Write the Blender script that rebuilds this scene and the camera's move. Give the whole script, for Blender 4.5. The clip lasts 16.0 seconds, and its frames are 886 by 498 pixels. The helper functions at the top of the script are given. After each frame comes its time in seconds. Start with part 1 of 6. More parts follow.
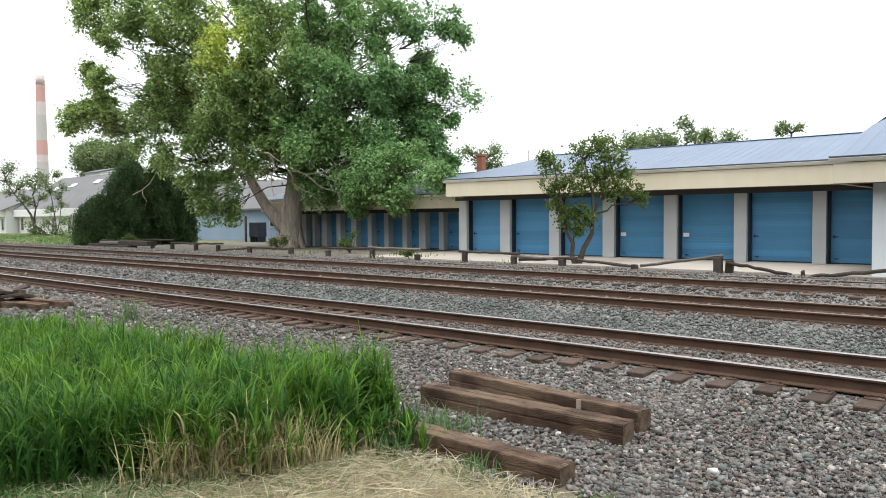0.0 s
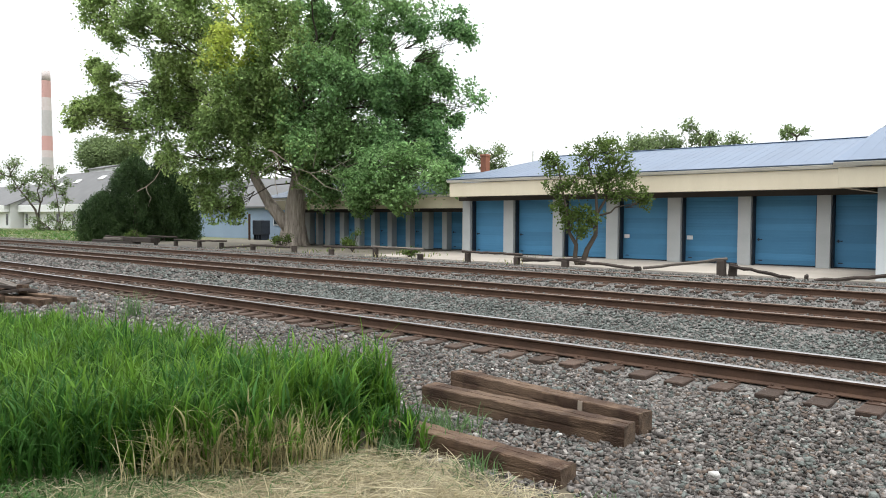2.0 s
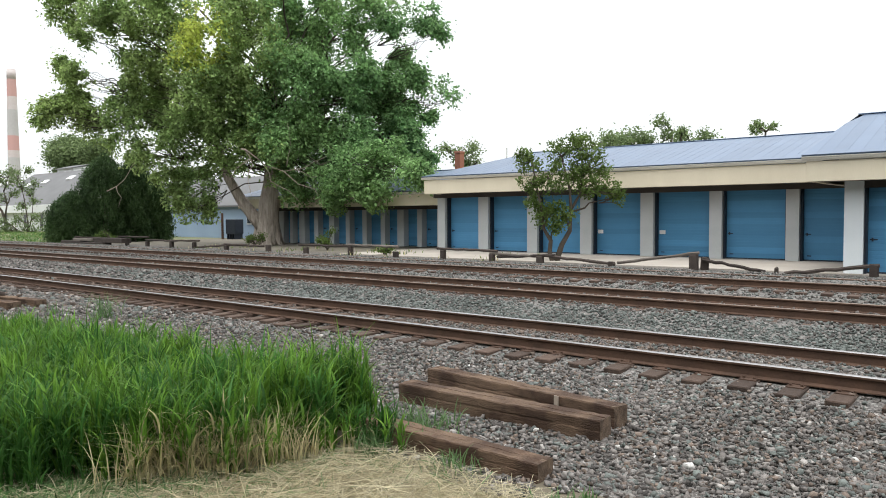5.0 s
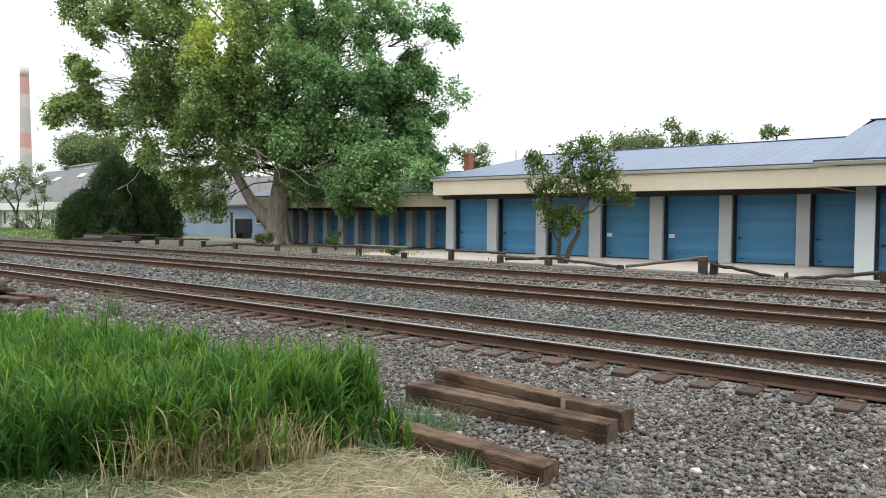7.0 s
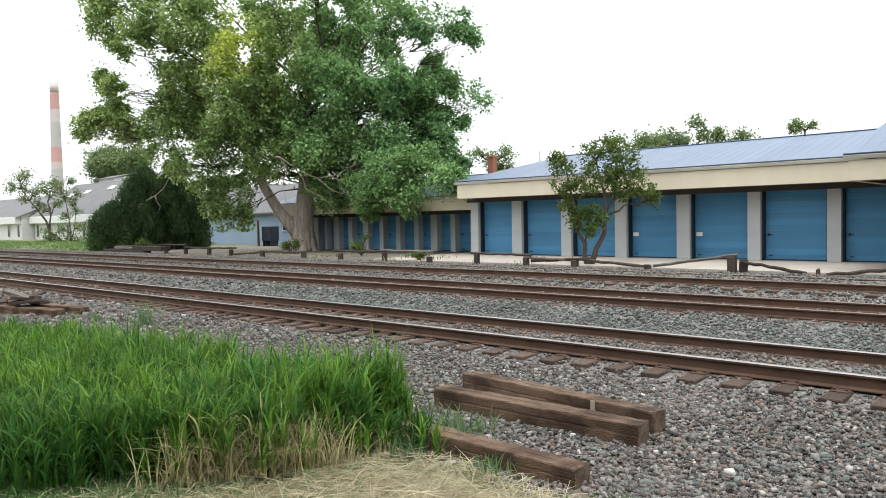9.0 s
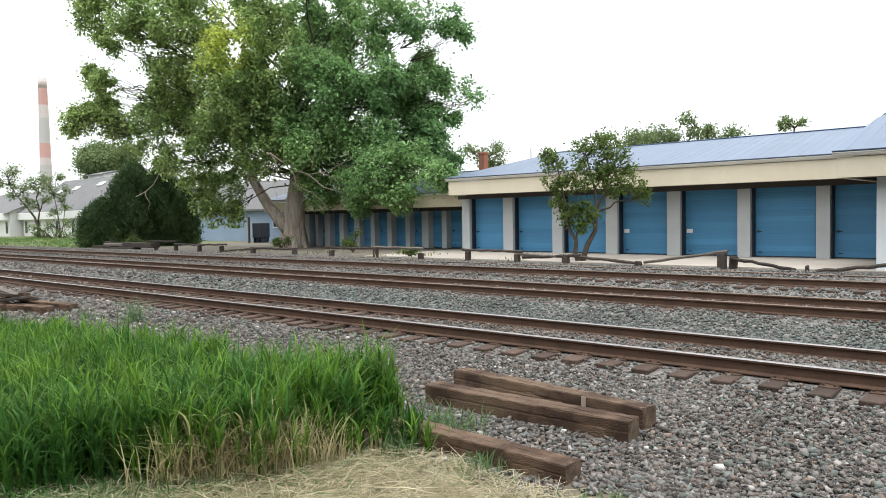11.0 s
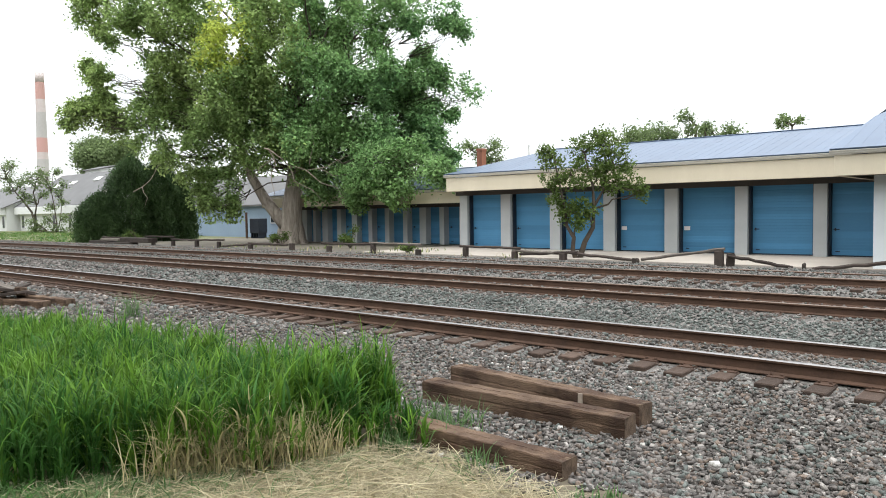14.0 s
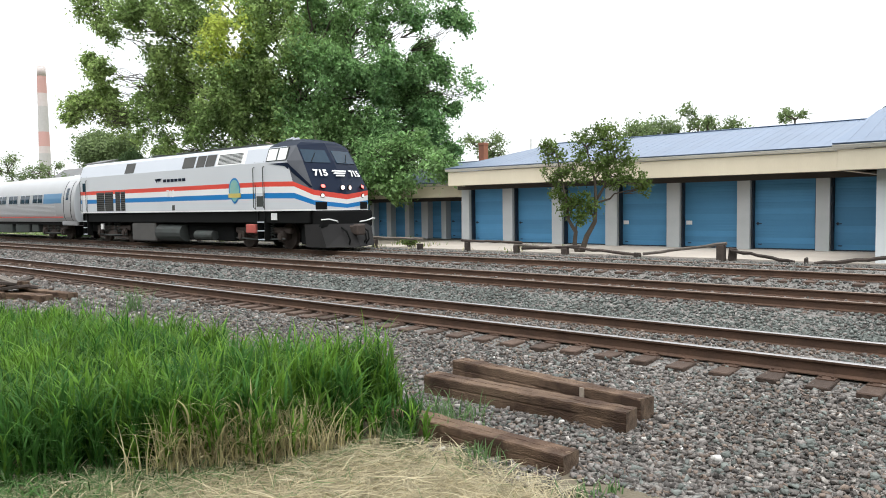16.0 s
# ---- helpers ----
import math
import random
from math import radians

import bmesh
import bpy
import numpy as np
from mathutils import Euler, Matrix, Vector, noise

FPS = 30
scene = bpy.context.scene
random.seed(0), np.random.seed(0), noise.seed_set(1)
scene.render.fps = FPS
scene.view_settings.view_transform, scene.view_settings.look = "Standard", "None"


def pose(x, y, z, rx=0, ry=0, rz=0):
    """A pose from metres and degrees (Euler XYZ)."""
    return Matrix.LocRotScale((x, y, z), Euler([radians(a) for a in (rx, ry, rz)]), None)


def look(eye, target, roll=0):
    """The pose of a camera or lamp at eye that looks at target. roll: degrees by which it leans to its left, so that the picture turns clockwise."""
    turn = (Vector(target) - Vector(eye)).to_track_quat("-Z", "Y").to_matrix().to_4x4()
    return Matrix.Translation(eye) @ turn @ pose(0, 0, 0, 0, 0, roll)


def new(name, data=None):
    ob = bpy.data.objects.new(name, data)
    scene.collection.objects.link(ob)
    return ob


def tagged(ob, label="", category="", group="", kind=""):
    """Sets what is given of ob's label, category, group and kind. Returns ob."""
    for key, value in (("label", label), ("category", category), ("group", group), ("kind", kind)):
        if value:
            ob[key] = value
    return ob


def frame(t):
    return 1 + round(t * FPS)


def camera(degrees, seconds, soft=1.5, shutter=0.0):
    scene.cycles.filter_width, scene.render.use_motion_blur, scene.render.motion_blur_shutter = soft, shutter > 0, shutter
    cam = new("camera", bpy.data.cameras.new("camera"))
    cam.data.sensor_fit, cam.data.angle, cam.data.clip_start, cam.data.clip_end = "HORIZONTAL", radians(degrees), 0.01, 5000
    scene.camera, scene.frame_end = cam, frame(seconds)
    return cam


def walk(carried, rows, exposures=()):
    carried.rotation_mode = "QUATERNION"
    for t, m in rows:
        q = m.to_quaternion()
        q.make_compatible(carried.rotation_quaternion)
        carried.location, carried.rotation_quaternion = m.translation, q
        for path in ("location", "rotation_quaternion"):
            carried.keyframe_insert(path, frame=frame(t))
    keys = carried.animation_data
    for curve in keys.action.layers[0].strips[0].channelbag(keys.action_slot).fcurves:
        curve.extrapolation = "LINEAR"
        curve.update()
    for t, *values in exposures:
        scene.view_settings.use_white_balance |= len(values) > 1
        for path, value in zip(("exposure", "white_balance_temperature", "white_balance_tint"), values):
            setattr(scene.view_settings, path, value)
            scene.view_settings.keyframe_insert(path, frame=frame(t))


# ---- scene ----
# Metres; x runs along the tracks, y away from the camera, z = 0 at the near track's rail tops.
cam = camera(62.0, 16.0, 0.95)
EYE = (0.0, 0.0, 1.763)
PATH = (
    (0.0, 41.029, -2.376, 0.431), (0.5, 41.043, -2.229, 0.385), (1.0, 40.889, -2.367, 0.45), (1.5, 40.793, -2.297, 0.191),
    (2.0, 41.295, -2.382, -0.204), (2.5, 41.372, -2.521, 0.625), (3.0, 40.888, -2.138, 0.802), (3.5, 40.104, -2.461, 0.632),
    (6.0, 39.262, -2.511, 0.301), (6.5, 39.625, -2.402, -0.041), (7.0, 40.019, -2.494, -0.248), (7.5, 41.706, -2.651, 0.845),
    (8.0, 42.525, -2.617, 1.058), (8.5, 42.275, -2.18, 1.186), (9.0, 41.934, -2.204, 1.066), (11.5, 41.055, -2.714, 0.997),
    (12.0, 40.91, -3.053, 0.93), (12.5, 41.5, -3.057, 0.766), (13.0, 41.287, -2.968, 0.621), (13.5, 41.134, -2.889, 0.749),
    (14.0, 41.078, -2.767, 0.792), (14.5, 41.208, -2.49, 0.605), (15.0, 41.345, -2.79, 0.58), (15.5, 41.276, -2.895, 0.648),
    (16.0, 41.221, -3.212, 0.762))
walk(cam, [(t, pose(*EYE, 90 + p, r, y)) for t, y, p, r in PATH],
     ((0.0, 0.02), (3.5, 0.02), (6.0, -0.1), (7.0, -0.1), (7.6, 0.0), (8.5, 0.02), (12.0, 0.08), (16.0, 0.10)))

# ---- sky and light: bright overcast evening ----
SUN_AZ, SUN_EL = 288.0, 70.0          # degrees from +x, counter-clockwise; the sun is behind the camera
world = bpy.data.worlds.new("world")
scene.world = world
world.use_nodes = True
wn, wl = world.node_tree.nodes, world.node_tree.links
wn.clear()
sky = wn.new("ShaderNodeTexSky")
sky.sky_type, sky.sun_disc = "NISHITA", False
sky.sun_elevation, sky.sun_rotation = radians(SUN_EL), radians(90 - SUN_AZ)
sky.air_density, sky.dust_density = 1.0, 4.0
veil = wn.new("ShaderNodeMixRGB")
veil.inputs[0].default_value = 0.72
wbg, wout = wn.new("ShaderNodeBackground"), wn.new("ShaderNodeOutputWorld")
wbg.inputs[1].default_value = 0.10
# an overcast dome: brighter overhead than at the horizon
dome, up, lift = wn.new("ShaderNodeTexCoord"), wn.new("ShaderNodeSeparateXYZ"), wn.new("ShaderNodeMapRange")
lift.inputs[1].default_value, lift.inputs[2].default_value, lift.inputs[3].default_value, lift.inputs[4].default_value = 0.0, 1.0, 1.0, 2.9
wl.new(dome.outputs["Generated"], up.inputs[0])
wl.new(up.outputs[2], lift.inputs[0])
cloud_white = wn.new("ShaderNodeVectorMath")
cloud_white.operation = "SCALE"
cloud_white.inputs[0].default_value = (12.2, 12.5, 12.6)
wl.new(lift.outputs[0], cloud_white.inputs["Scale"])
wl.new(cloud_white.outputs[0], veil.inputs[2])
wl.new(sky.outputs[0], veil.inputs[1])
wl.new(veil.outputs[0], wbg.inputs[0])
wl.new(wbg.outputs[0], wout.inputs[0])
sun_data = bpy.data.lights.new("sun", "SUN")
sun_data.energy, sun_data.angle, sun_data.color = 1.3, radians(26), (0.97, 0.98, 0.96)
sun = new("sun", sun_data)
sun.matrix_world = look((0, 0, 60), (-math.cos(radians(SUN_AZ)) * math.cos(radians(SUN_EL)), -math.sin(radians(SUN_AZ)) * math.cos(radians(SUN_EL)), 60 - math.sin(radians(SUN_EL))))


# ---- materials ----
def material(name, base, rough=0.8, metal=0.0, second=None, scale=4.0, amount=0.5, fine=60.0, bump=0.15, vary=0.0, stretch=(1, 1, 1), spec=0.4, coords="Object", deep=0.02, blot=0.0):
    """A surface of two colours mixed by coarse and fine noise, with relief; vary: change from piece to piece."""
    m = bpy.data.materials.new(name)
    m.use_nodes = True
    n, l = m.node_tree.nodes, m.node_tree.links
    b = n["Principled BSDF"]
    tc, mp = n.new("ShaderNodeTexCoord"), n.new("ShaderNodeMapping")
    mp.inputs["Scale"].default_value = stretch
    l.new(tc.outputs[coords], mp.inputs[0])
    coarse, grain = n.new("ShaderNodeTexNoise"), n.new("ShaderNodeTexNoise")
    for tex, sc, de in ((coarse, scale, 4), (grain, fine, 6)):
        tex.inputs["Scale"].default_value, tex.inputs["Detail"].default_value = sc, de
        l.new(mp.outputs[0], tex.inputs["Vector"])
    ramp = n.new("ShaderNodeValToRGB")
    second = second or tuple(c * 0.6 for c in base)
    ramp.color_ramp.elements[0].color, ramp.color_ramp.elements[1].color = (*second, 1), (*base, 1)
    ramp.color_ramp.elements[0].position, ramp.color_ramp.elements[1].position = 0.5 - amount / 2, 0.5 + amount / 2
    add = n.new("ShaderNodeMath")
    add.operation = "MULTIPLY_ADD"
    add.inputs[1].default_value = 0.35
    l.new(grain.outputs["Fac"], add.inputs[0])
    sub = n.new("ShaderNodeMath")
    sub.operation = "MULTIPLY_ADD"
    sub.inputs[1].default_value, sub.inputs[2].default_value = 0.65, 0.0
    l.new(coarse.outputs["Fac"], sub.inputs[0])
    l.new(sub.outputs[0], add.inputs[2])
    l.new(add.outputs[0], ramp.inputs[0])
    out = ramp.outputs[0]
    if blot:        # stains with a shape of their own, regardless of the grain
        spots, cut, stain = n.new("ShaderNodeTexNoise"), n.new("ShaderNodeMapRange"), n.new("ShaderNodeMixRGB")
        spots.inputs["Scale"].default_value, spots.inputs["Detail"].default_value = blot, 7
        l.new(tc.outputs[coords], spots.inputs["Vector"])
        cut.inputs[1].default_value, cut.inputs[2].default_value = 0.46, 0.62
        l.new(spots.outputs["Fac"], cut.inputs[0])
        stain.blend_type = "MULTIPLY"
        stain.inputs[2].default_value = (0.42, 0.36, 0.34, 1)
        l.new(cut.outputs[0], stain.inputs[0])
        l.new(out, stain.inputs[1])
        out = stain.outputs[0]
    if vary:
        info, geo = n.new("ShaderNodeObjectInfo"), n.new("ShaderNodeNewGeometry")
        mix = n.new("ShaderNodeMath")
        mix.operation = "ADD"
        l.new(info.outputs["Random"], mix.inputs[0])
        l.new(geo.outputs["Random Per Island"], mix.inputs[1])
        frac = n.new("ShaderNodeMath")
        frac.operation = "FRACT"
        l.new(mix.outputs[0], frac.inputs[0])
        rng = n.new("ShaderNodeMapRange")
        rng.inputs[3].default_value, rng.inputs[4].default_value = 1 - vary, 1 + vary
        l.new(frac.outputs[0], rng.inputs[0])
        hsv = n.new("ShaderNodeHueSaturation")
        l.new(rng.outputs[0], hsv.inputs["Value"])
        l.new(out, hsv.inputs["Color"])
        out = hsv.outputs[0]
    l.new(out, b.inputs["Base Color"])
    b.inputs["Roughness"].default_value, b.inputs["Metallic"].default_value = rough, metal
    b.inputs["Specular IOR Level"].default_value = spec
    if bump:
        bp = n.new("ShaderNodeBump")
        bp.inputs["Strength"].default_value, bp.inputs["Distance"].default_value = bump, deep
        l.new(grain.outputs["Fac"], bp.inputs["Height"])
        l.new(bp.outputs[0], b.inputs["Normal"])
    return m


def leaf_material(name, lit, dark, tip=None, patch=0.25, vary=0.35):
    """Leaves: colour by leaf and by branch, a little light passing through."""
    m = material(name, lit, 0.55, 0, dark, patch, 0.5, 3.0, 0.0, vary, spec=0.18)
    n, l = m.node_tree.nodes, m.node_tree.links
    b = n["Principled BSDF"]
    src = b.inputs["Base Color"].links[0].from_socket
    tr, mixs = n.new("ShaderNodeBsdfTranslucent"), n.new("ShaderNodeMixShader")
    mixs.inputs[0].default_value = 0.44
    l.new(src, tr.inputs[0])
    l.new(b.outputs[0], mixs.inputs[1])
    l.new(tr.outputs[0], mixs.inputs[2])
    l.new(mixs.outputs[0], n["Material Output"].inputs[0])
    return m


def glow_material(name, color, power):
    m = bpy.data.materials.new(name)
    m.use_nodes = True
    b = m.node_tree.nodes["Principled BSDF"]
    b.inputs["Base Color"].default_value = (*color, 1)
    b.inputs["Emission Color"].default_value, b.inputs["Emission Strength"].default_value = (*color, 1), power
    return m


def stone_material(name, tones, scale, bump=0.6, coarse=0.5):
    """Ballast seen from afar: cells of stone in several greys over noise."""
    m = bpy.data.materials.new(name)
    m.use_nodes = True
    n, l = m.node_tree.nodes, m.node_tree.links
    b = n["Principled BSDF"]
    tc = n.new("ShaderNodeTexCoord")
    vor, edge, no = n.new("ShaderNodeTexVoronoi"), n.new("ShaderNodeTexVoronoi"), n.new("ShaderNodeTexNoise")
    edge.feature = "DISTANCE_TO_EDGE"
    vor.inputs["Scale"].default_value = edge.inputs["Scale"].default_value = scale
    no.inputs["Scale"].default_value, no.inputs["Detail"].default_value = coarse, 5
    for tex in (vor, edge, no):
        l.new(tc.outputs["Object"], tex.inputs["Vector"])
    ramp = n.new("ShaderNodeValToRGB")
    e = ramp.color_ramp.elements
    e[0].color, e[1].color = (*tones[0], 1), (*tones[-1], 1)
    for i, c in enumerate(tones[1:-1]):
        e.new((i + 1) / (len(tones) - 1)).color = (*c, 1)
    sep = n.new("ShaderNodeSeparateColor")
    l.new(vor.outputs["Color"], sep.inputs[0])
    l.new(sep.outputs[0], ramp.inputs[0])
    # colour darkened at the cell edges, for the shade between stones
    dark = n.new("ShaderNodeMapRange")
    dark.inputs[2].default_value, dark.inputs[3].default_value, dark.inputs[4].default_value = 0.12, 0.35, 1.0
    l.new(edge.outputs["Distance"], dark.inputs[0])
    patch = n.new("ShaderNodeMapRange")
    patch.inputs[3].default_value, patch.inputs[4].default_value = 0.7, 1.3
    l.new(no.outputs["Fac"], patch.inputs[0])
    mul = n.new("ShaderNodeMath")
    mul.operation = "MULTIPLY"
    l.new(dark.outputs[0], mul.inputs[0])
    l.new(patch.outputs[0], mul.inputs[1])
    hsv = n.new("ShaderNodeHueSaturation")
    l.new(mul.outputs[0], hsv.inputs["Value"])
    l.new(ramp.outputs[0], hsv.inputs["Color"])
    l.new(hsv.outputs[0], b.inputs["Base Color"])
    b.inputs["Roughness"].default_value = 0.9
    bp = n.new("ShaderNodeBump")
    bp.inputs["Strength"].default_value, bp.inputs["Distance"].default_value = bump, 0.03
    l.new(edge.outputs["Distance"], bp.inputs["Height"])
    l.new(bp.outputs[0], b.inputs["Normal"])
    return m


M = {
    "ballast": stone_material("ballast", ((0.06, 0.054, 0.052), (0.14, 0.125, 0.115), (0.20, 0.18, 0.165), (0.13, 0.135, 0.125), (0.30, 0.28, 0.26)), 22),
    "stone": material("stone", (0.205, 0.185, 0.170), 0.85, 0, (0.075, 0.066, 0.062), 9, 0.6, 120, 0.25, 0.6),
    "stone_green": material("stone_green", (0.17, 0.185, 0.17), 0.85, 0, (0.075, 0.084, 0.078), 9, 0.6, 120, 0.25, 0.4),
    "stone_brown": material("stone_brown", (0.20, 0.155, 0.125), 0.9, 0, (0.08, 0.06, 0.05), 9, 0.6, 120, 0.25, 0.5),
    "stone_light": material("stone_light", (0.37, 0.345, 0.32), 0.85, 0, (0.22, 0.20, 0.185), 9, 0.6, 120, 0.25, 0.3),
    "white_stone": material("white_stone", (0.75, 0.73, 0.70), 0.8, 0, (0.55, 0.53, 0.5), 20),
    "soil": material("soil", (0.17, 0.14, 0.10), 0.95, 0, (0.09, 0.08, 0.055), 1.5, 0.5, 40, 0.5),
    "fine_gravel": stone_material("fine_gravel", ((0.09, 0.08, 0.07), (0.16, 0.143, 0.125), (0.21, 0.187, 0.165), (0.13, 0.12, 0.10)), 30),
    "dirt": material("dirt", (0.205, 0.178, 0.145), 0.95, 0, (0.12, 0.11, 0.08), 0.8, 0.5, 25, 0.3),
    "verge": material("verge", (0.075, 0.125, 0.045), 0.95, 0, (0.22, 0.19, 0.11), 0.35, 0.4, 12, 0.5),
    "apron": material("apron", (0.46, 0.41, 0.36), 0.9, 0, (0.32, 0.285, 0.245), 0.5, 0.5, 30, 0.1),
    "rust": material("rust", (0.125, 0.07, 0.045), 0.85, 0.1, (0.05, 0.03, 0.022), 2.5, 0.5, 50, 0.2),
    "rail_head": material("rail_head", (0.40, 0.40, 0.41), 0.42, 0.85, (0.20, 0.18, 0.17), 3, 0.5, 60, 0.03, stretch=(0.1, 1, 1)),
    "rail_head_dull": material("rail_head_dull", (0.25, 0.19, 0.155), 0.6, 0.35, (0.15, 0.105, 0.08), 3, 0.5, 60, 0.03, stretch=(0.1, 1, 1)),
    "tie": material("tie", (0.125, 0.082, 0.06), 0.92, 0, (0.04, 0.027, 0.022), 3, 0.6, 40, 0.7, 0.35, stretch=(4, 0.6, 4), blot=2.2),
    "old_tie": material("old_tie", (0.235, 0.152, 0.097), 0.92, 0, (0.075, 0.048, 0.034), 3, 0.7, 30, 0.9, 0.15, stretch=(1.6, 3.2, 3.2), deep=0.02, blot=2.6),
    "tie_end": material("tie_end", (0.19, 0.13, 0.085), 0.95, 0, (0.05, 0.035, 0.027), 9, 0.5, 60, 0.9, blot=8.0),
    "grey_wood": material("grey_wood", (0.20, 0.175, 0.15), 0.95, 0, (0.06, 0.05, 0.045), 4, 0.5, 40, 0.6, 0.3, stretch=(0.5, 4, 4)),
    "dark_wood": material("dark_wood", (0.075, 0.058, 0.05), 0.95, 0, (0.03, 0.024, 0.02), 4, 0.5, 40, 0.5, 0.3),
    "fascia": material("fascia", (0.69, 0.62, 0.48), 0.7, 0, (0.585, 0.52, 0.395), 0.8, 0.5, 30, 0.03, stretch=(1.6, 1, 0.2)),
    "gutter": material("gutter", (0.70, 0.68, 0.62), 0.45, 0.1, (0.52, 0.5, 0.45), 1, 0.5, 20, 0.02),
    "roof": material("roof_metal", (0.135, 0.185, 0.27), 0.42, 0.3, (0.11, 0.15, 0.22), 0.6, 0.5, 12, 0.03, 0.05),
    # near black, so that the colour carries the shade under the eaves
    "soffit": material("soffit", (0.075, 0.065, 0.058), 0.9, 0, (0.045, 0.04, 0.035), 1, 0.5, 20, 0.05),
    "pillar": material("pillar", (0.51, 0.53, 0.535), 0.85, 0, (0.40, 0.42, 0.425), 1.2, 0.5, 40, 0.1),
    "pale_pillar": material("pale_pillar", (0.76, 0.80, 0.82), 0.8, 0, (0.66, 0.70, 0.72), 1.2, 0.5, 40, 0.1),
    "blue_door": material("blue_door", (0.09, 0.29, 0.50), 0.5, 0.1, (0.064, 0.22, 0.40), 0.7, 0.6, 30, 0.03, 0.12, stretch=(1, 1, 2)),
    "latch": material("latch", (0.04, 0.05, 0.07), 0.5, 0.5),
    "paper": material("paper", (0.85, 0.85, 0.83), 0.6, 0, (0.8, 0.8, 0.8)),
    "brick": material("brick", (0.36, 0.15, 0.09), 0.9, 0, (0.25, 0.10, 0.07), 3, 0.5, 30, 0.2),
    "bark": material("bark", (0.56, 0.49, 0.42), 0.95, 0, (0.22, 0.18, 0.15), 2.2, 0.4, 5, 1.0, 0, stretch=(2.2, 2.2, 0.35), deep=0.14),
    "branch_bark": material("branch_bark", (0.11, 0.09, 0.07), 0.95, 0, (0.05, 0.04, 0.032), 2.0, 0.5, 12, 0.8),
    "dead_wood": material("dead_wood", (0.40, 0.34, 0.28), 0.9, 0, (0.25, 0.20, 0.16), 3, 0.5, 30, 0.3),
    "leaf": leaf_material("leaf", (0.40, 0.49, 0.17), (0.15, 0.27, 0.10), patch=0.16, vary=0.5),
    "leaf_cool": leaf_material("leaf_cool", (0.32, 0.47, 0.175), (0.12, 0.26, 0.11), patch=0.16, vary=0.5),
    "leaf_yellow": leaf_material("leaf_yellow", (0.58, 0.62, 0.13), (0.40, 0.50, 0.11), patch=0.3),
    "leaf_small": leaf_material("leaf_small", (0.165, 0.225, 0.06), (0.07, 0.125, 0.032), patch=0.5),
    "leaf_far": leaf_material("leaf_far", (0.24, 0.31, 0.135), (0.12, 0.175, 0.08), patch=0.2),
    "cedar": leaf_material("cedar", (0.095, 0.155, 0.055), (0.03, 0.06, 0.028), patch=0.3),
    "grass": leaf_material("grass", (0.18, 0.32, 0.043), (0.055, 0.15, 0.024), patch=0.6, vary=0.5),
    "dry_grass": leaf_material("dry_grass", (0.62, 0.55, 0.33), (0.38, 0.33, 0.18), patch=1.5, vary=0.35),
    "straw": leaf_material("straw", (0.62, 0.56, 0.40), (0.36, 0.31, 0.20), patch=1.5, vary=0.4),
    "weed": leaf_material("weed", (0.17, 0.26, 0.11), (0.08, 0.16, 0.06), patch=2, vary=0.3),
}


# ---- builders ----
def part(name, bm, mat, parent=None, label="", smooth=False):
    me = bpy.data.meshes.new(name)
    bm.to_mesh(me)
    bm.free()
    for mm in (mat if isinstance(mat, (list, tuple)) else [mat]):
        me.materials.append(mm)
    if smooth:
        me.polygons.foreach_set("use_smooth", [True] * len(me.polygons))
    ob = new(name, me)
    ob.parent = parent
    if label:
        ob["label"] = label
    return ob


def thing(name, x, y, z, label, category, rz=0.0, group="", kind=""):
    ob = new(name)
    ob.matrix_basis = pose(x, y, z, 0, 0, rz)
    return tagged(ob, label, category, group, kind)


def box(bm, x0, x1, y0, y1, z0, z1, bevel=0.0, mat=0, m=None):
    v = [bm.verts.new((x, y, z)) for z in (z0, z1) for y in (y0, y1) for x in (x0, x1)]
    f = [bm.faces.new([v[i] for i in q]) for q in ((0, 2, 3, 1), (4, 5, 7, 6), (0, 1, 5, 4), (2, 6, 7, 3), (0, 4, 6, 2), (1, 3, 7, 5))]
    if bevel:
        r = bmesh.ops.bevel(bm, geom=list({e for q in f for e in q.edges}), offset=bevel, segments=1, affect="EDGES")
        f = list({q for q in r["faces"]} | {q for q in f if q.is_valid})
        v = list({w for q in f for w in q.verts})
    for q in f:
        q.material_index = mat
    if m:
        bmesh.ops.transform(bm, matrix=m, verts=v)
    return v


def boxes(*dims, bevel=0.0):
    bm = bmesh.new()
    for d in dims:
        box(bm, *d, bevel=bevel)
    return bm


def tube(bm, pts, radii, seg=8, cap=True, mat=0, rough=0.0):
    """A tapered, bent tube through pts."""
    rings = []
    for i, p in enumerate(pts):
        p = Vector(p)
        d = (Vector(pts[min(i + 1, len(pts) - 1)]) - Vector(pts[max(i - 1, 0)])).normalized()
        a = d.orthogonal().normalized()
        if i and abs(d.dot(ref)) < 0.95:
            a = (ref - d * ref.dot(d)).normalized()
        ref = a
        b = d.cross(a)
        ring = []
        for k in range(seg):
            th = 2 * math.pi * k / seg
            q = p + (a * math.cos(th) + b * math.sin(th)) * radii[i]
            if rough:
                q += (q - p) * rough * noise.noise(q * 2.5)
            ring.append(bm.verts.new(q))
        rings.append(ring)
    for r0, r1 in zip(rings, rings[1:]):
        for k in range(seg):
            bm.faces.new((r0[k], r0[(k + 1) % seg], r1[(k + 1) % seg], r1[k])).material_index = mat
    if cap:
        bm.faces.new(rings[0][::-1]).material_index = mat
        bm.faces.new(rings[-1]).material_index = mat
    return bm


